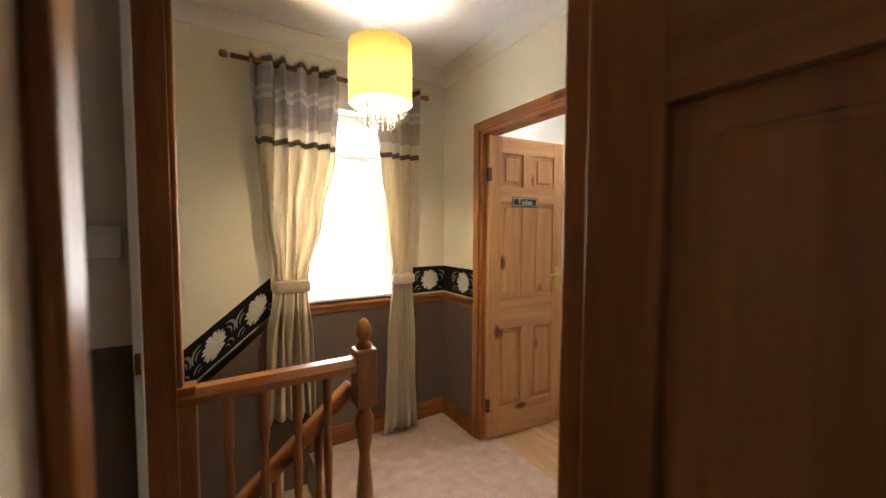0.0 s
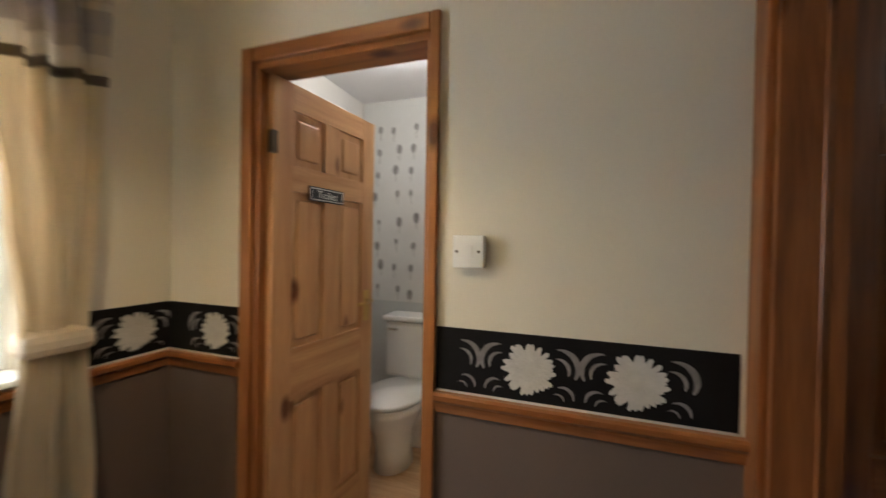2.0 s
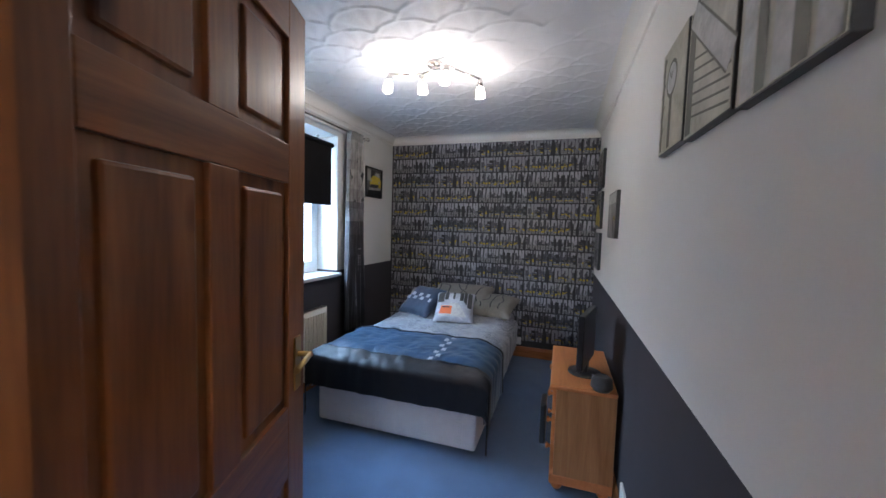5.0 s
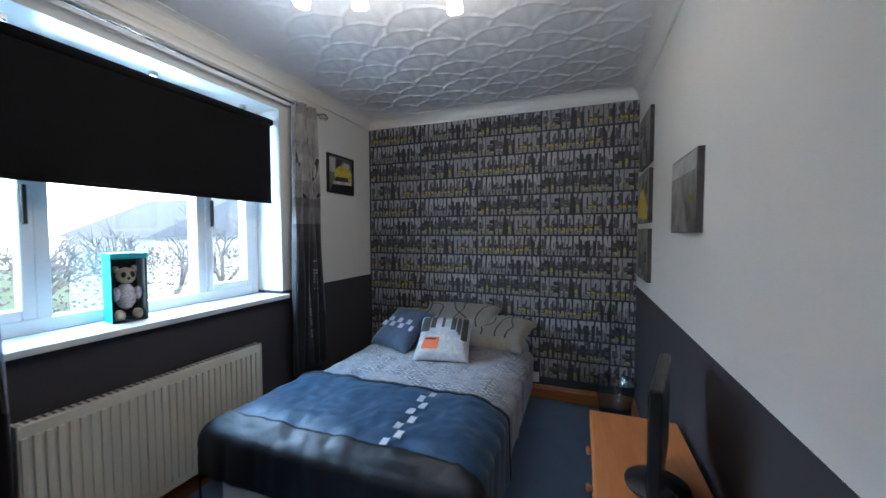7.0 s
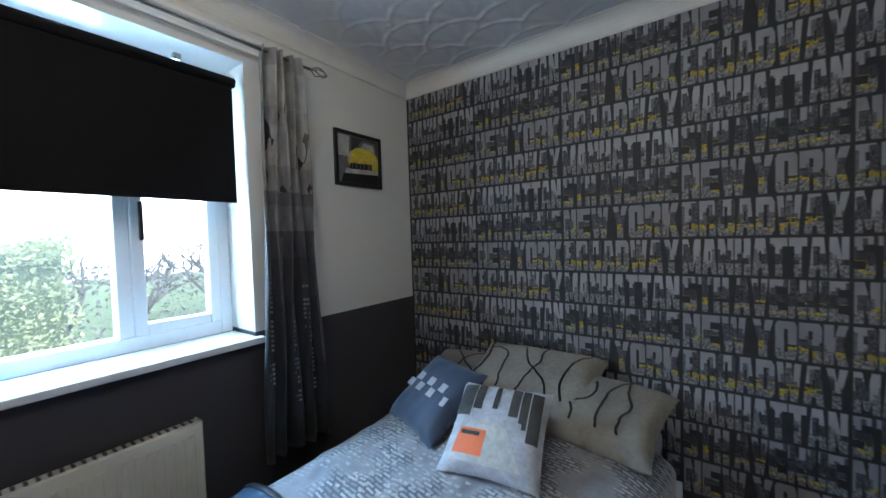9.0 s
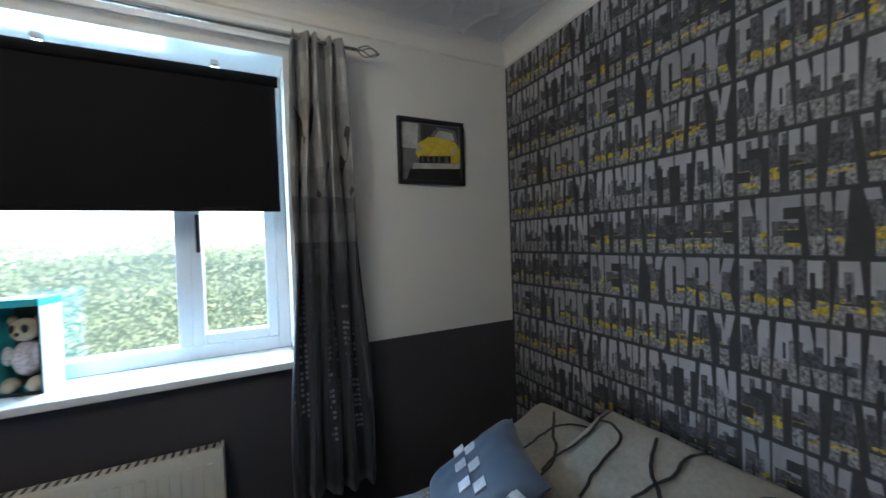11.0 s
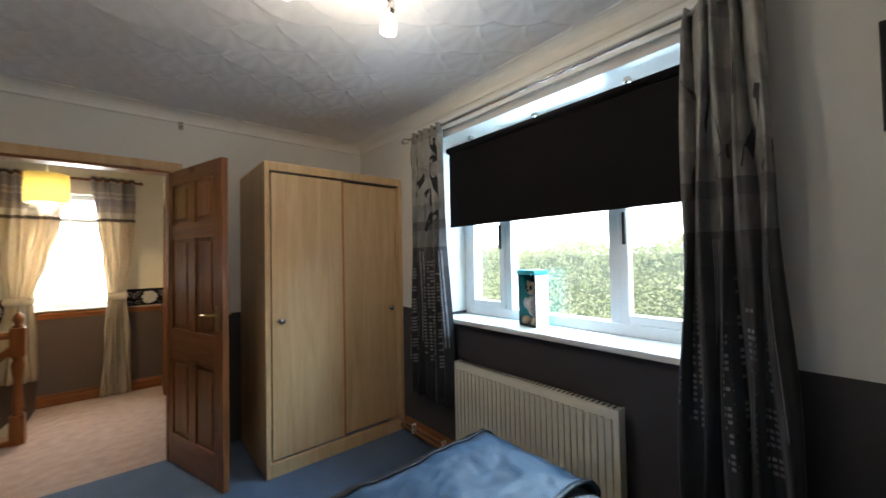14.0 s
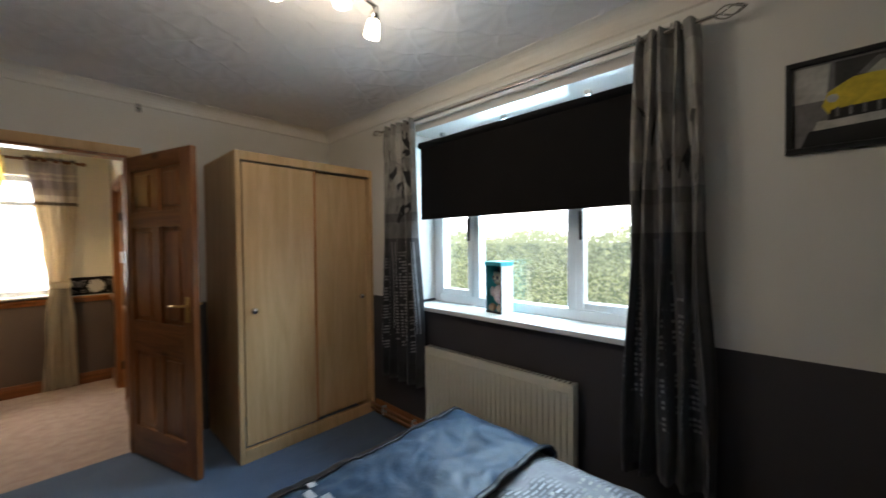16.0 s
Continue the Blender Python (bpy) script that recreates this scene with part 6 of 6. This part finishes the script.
leafy("hedge_leaves", (4.6, 0.9, -0.9), (6.0, 14, 1.5), 70000, 0.032, 1, "clipped yellow-green hedge outside")
# dark block behind the leaves; its colour carries the shade inside the hedge
single("hedge_core", box((4.9, 1.0, -2.7), (5.9, 13.9, 1.35), 0.1), mat("hedge_shadow_core", (0.12, 0.15, 0.06), 0.9), "inner growth of the hedge with its shade put into the colour", "hedge")
leafy("shrub_leaves", (5.0, -9, -2.0), (8.0, 1.2, 0.95), 16000, 0.035, 2, "thin winter shrubs outside", BARK)
rng = random.Random(8)
for k, (x, y, h) in enumerate(((7.0, -2.2, 3.9), (9.5, -6.0, 4.4), (6.5, 0.4, 3.6), (12.0, -9.5, 4.6))):
    tree = thing("bare_tree", (x, y, -2.7), "bare winter tree with thin branches outside", "tree", "garden trees")
    tk, lb = bmesh.new(), bmesh.new()

    def limb(p, d, ln, r, depth):
        q_ = p + d * ln
        tube(p, q_, r, 6, tk if depth == 0 else lb)
        if depth < 4:
            for _ in range(3 if depth < 3 else 4):
                nd = (d + Vector((rng.uniform(-0.8, 0.8), rng.uniform(-0.8, 0.8), rng.uniform(-0.1, 0.5)))).normalized()
                limb(q_, nd, ln * rng.uniform(0.5, 0.72), r * 0.55, depth + 1)
    limb(Vector((x, y, -2.7)), Vector((0.03, 0.02, 1)).normalized(), h * 0.5, 0.10, 0)
    part("trunk", tk, BARK, tree)
    part("branches", lb, BARK, tree)
hs = thing("white_house", (16, -9, -2.7), "white rendered house beyond the garden", "house")
part("wall", box((14, -13.5, -2.7), (20, -6.5, 1.2)), RENDERW, hs)
bm = bmesh.new()
prism([(-13.9, 1.2), (-6.1, 1.2), (-10, 3.1)], 13.8, 20.2, 'x', bm)
part("roof", bm, SLATE, hs)
for y in (-12.2, -9.2):
    w_ = part("window", box((13.95, y, -0.6), (14.02, y + 1.2, 0.5)), UPVC, hs)
    part("pane", box((13.94, y + 0.1, -0.5), (13.955, y + 1.1, 0.4)), SCREEN, w_)
fn = thing("garden_fence", (4.2, -1.5, -0.9), "brown wooden garden fence panels", "fence")
for k in range(18):
    part("board", box((4.15, -4.2 + k * 0.16, -2.7), (4.18, -4.06 + k * 0.16, 0.35), 0.004), FENCEM, fn)

# ---------------------------------------------------------------- wallpaper lettering, column by column
WORDS = ("5TH AVENUE", "NEW YORK", "BROADWAY", "MANHATTAN")
COLW, ROWH = 0.53, 0.167
meshes = {}


# heavy condensed capitals on a unit cell: outline, then slots cut out of it
GLYPHS = {}
GLYPHS["T"] = [(0, 1), (1, 1), (1, 0.78), (0.70, 0.78), (0.70, 0), (0.30, 0), (0.30, 0.78), (0, 0.78)]
GLYPHS["H"] = [(0, 0), (0, 1), (0.42, 1), (0.42, 0.6), (0.58, 0.6), (0.58, 1), (1, 1), (1, 0), (0.58, 0), (0.58, 0.42), (0.42, 0.42), (0.42, 0)]
GLYPHS["A"] = [(0.2, 1), (0.8, 1), (1, 0), (0.64, 0), (0.61, 0.2), (0.39, 0.2), (0.36, 0), (0, 0)]
GLYPHS["V"] = [(0, 1), (0.38, 1), (0.5, 0.3), (0.62, 1), (1, 1), (0.74, 0), (0.26, 0)]
GLYPHS["E"] = [(0, 0), (0, 1), (1, 1), (1, 0.8), (0.46, 0.8), (0.46, 0.6), (0.92, 0.6), (0.92, 0.42), (0.46, 0.42), (0.46, 0.2), (1, 0.2), (1, 0)]
GLYPHS["N"] = [(0, 0), (0, 1), (0.40, 1), (0.62, 0.5), (0.62, 1), (1, 1), (1, 0), (0.60, 0), (0.38, 0.5), (0.38, 0)]
GLYPHS["U"] = [(0, 1), (0.41, 1), (0.41, 0.2), (0.59, 0.2), (0.59, 1), (1, 1), (1, 0.1), (0.88, 0), (0.12, 0), (0, 0.1)]
GLYPHS["W"] = [(0, 1), (0.27, 1), (0.33, 0.35), (0.39, 1), (0.61, 1), (0.67, 0.35), (0.73, 1), (1, 1), (0.86, 0), (0.57, 0), (0.5, 0.5), (0.43, 0), (0.14, 0)]
GLYPHS["Y"] = [(0, 1), (0.38, 1), (0.5, 0.66), (0.62, 1), (1, 1), (0.71, 0.42), (0.71, 0), (0.29, 0), (0.29, 0.42)]
GLYPHS["O"] = [(0.12, 0), (0, 0.1), (0, 0.9), (0.12, 1), (0.88, 1), (1, 0.9), (1, 0.1), (0.88, 0)]
GLYPHS["R"] = [(0, 0), (0, 1), (0.88, 1), (1, 0.9), (1, 0.55), (0.86, 0.47), (1, 0.4), (1, 0), (0.62, 0), (0.6, 0.36), (0.42, 0.36), (0.42, 0)]
GLYPHS["K"] = [(0, 0), (0, 1), (0.41, 1), (0.41, 0.64), (0.60, 1), (1, 1), (0.76, 0.52), (1, 0), (0.60, 0), (0.41, 0.38), (0.41, 0)]
GLYPHS["B"] = [(0, 0), (0, 1), (0.86, 1), (1, 0.9), (1, 0.58), (0.92, 0.5), (1, 0.42), (1, 0.1), (0.86, 0)]
GLYPHS["D"] = [(0, 0), (0, 1), (0.84, 1), (1, 0.86), (1, 0.14), (0.84, 0)]
GLYPHS["M"] = [(0, 0), (0, 1), (0.32, 1), (0.5, 0.5), (0.68, 1), (1, 1), (1, 0), (0.72, 0), (0.72, 0.42), (0.58, 0.08), (0.42, 0.08), (0.28, 0.42), (0.28, 0)]
GLYPHS["5"] = [(0, 0), (0, 0.22), (0.56, 0.22), (0.58, 0.42), (0, 0.42), (0, 1), (0.95, 1), (0.95, 0.8), (0.42, 0.8), (0.42, 0.62), (0.88, 0.62), (1, 0.52), (1, 0.1), (0.88, 0)]
SLOTS = {"O": [(0.41, 0.20, 0.59, 0.80)], "R": [(0.42, 0.58, 0.60, 0.80)], "B": [(0.42, 0.60, 0.60, 0.80), (0.42, 0.20, 0.60, 0.40)], "D": [(0.42, 0.2, 0.60, 0.8)], "A": [(0.44, 0.38, 0.56, 0.66)]}


def block_word(body, width, height, lift, fill, slot_grow):
    """A word of heavy block capitals, each in its own cell; slot 0 the letters, slot 1 their counters."""
    size = {"M": 1.3, "W": 1.25, " ": 0.22}
    total = sum(size.get(ch, 1.0) for ch in body)
    bm = bmesh.new()
    at = 0.0
    for ch in body:
        w = size.get(ch, 1.0) * width / total
        if ch != " ":
            x0, ww = at + w * (1 - fill) / 2, w * fill
            bm.faces.new([bm.verts.new((x0 + x * ww, -lift, z * height)) for x, z in GLYPHS[ch]])
            for a, b, c, d in SLOTS.get(ch, ()):
                a, b, c, d = a + slot_grow, b + slot_grow * 0.5, c - slot_grow, d - slot_grow * 0.5
                f = bm.faces.new([bm.verts.new((x0 + x * ww, -lift - 0.0004, z * height)) for x, z in ((a, b), (c, b), (c, d), (a, d))])
                f.material_index = 1
        at += w
    bm.normal_update()
    bmesh.ops.triangulate(bm, faces=bm.faces, ngon_method='EAR_CLIP')
    me = bpy.data.meshes.new("wallpaper_word")
    bm.to_mesh(me)
    bm.free()
    return me


for w in WORDS:
    me = block_word(w, COLW - 0.008, ROWH - 0.014, 0.0022, 0.91, 0.0)
    me.materials.append(PHOTOS[w]); me.materials.append(WPBACK)
    ed = block_word(w, COLW - 0.008, ROWH - 0.008, 0.0010, 0.975, 0.02)
    ed.materials.append(WPEDGE); ed.materials.append(WPBACK)
    meshes[w] = (me, ed)
paper = bpy.data.objects["wall_wallpaper"]
col = 0
x = -0.008
while x > WX - 0.1:
    for r in range(18):
        top = 2.342 - r * ROWH
        if top - ROWH < 0.11:
            break
        w = WORDS[(r + 2 + col) % 4]
        x1 = x
        for k, me in enumerate(meshes[w]):
            o = new("wallpaper_word" if k == 0 else "wallpaper_word_outline", me)
            # read from inside the room, which faces the wall from +y
            o.matrix_basis = Matrix.Translation((x1 - 0.005, 0.0, top - ROWH + (0.007 if k == 0 else 0.004))) @ Matrix.Rotation(math.pi, 4, 'Z')
            o.parent = paper
    x -= COLW
    col += 1
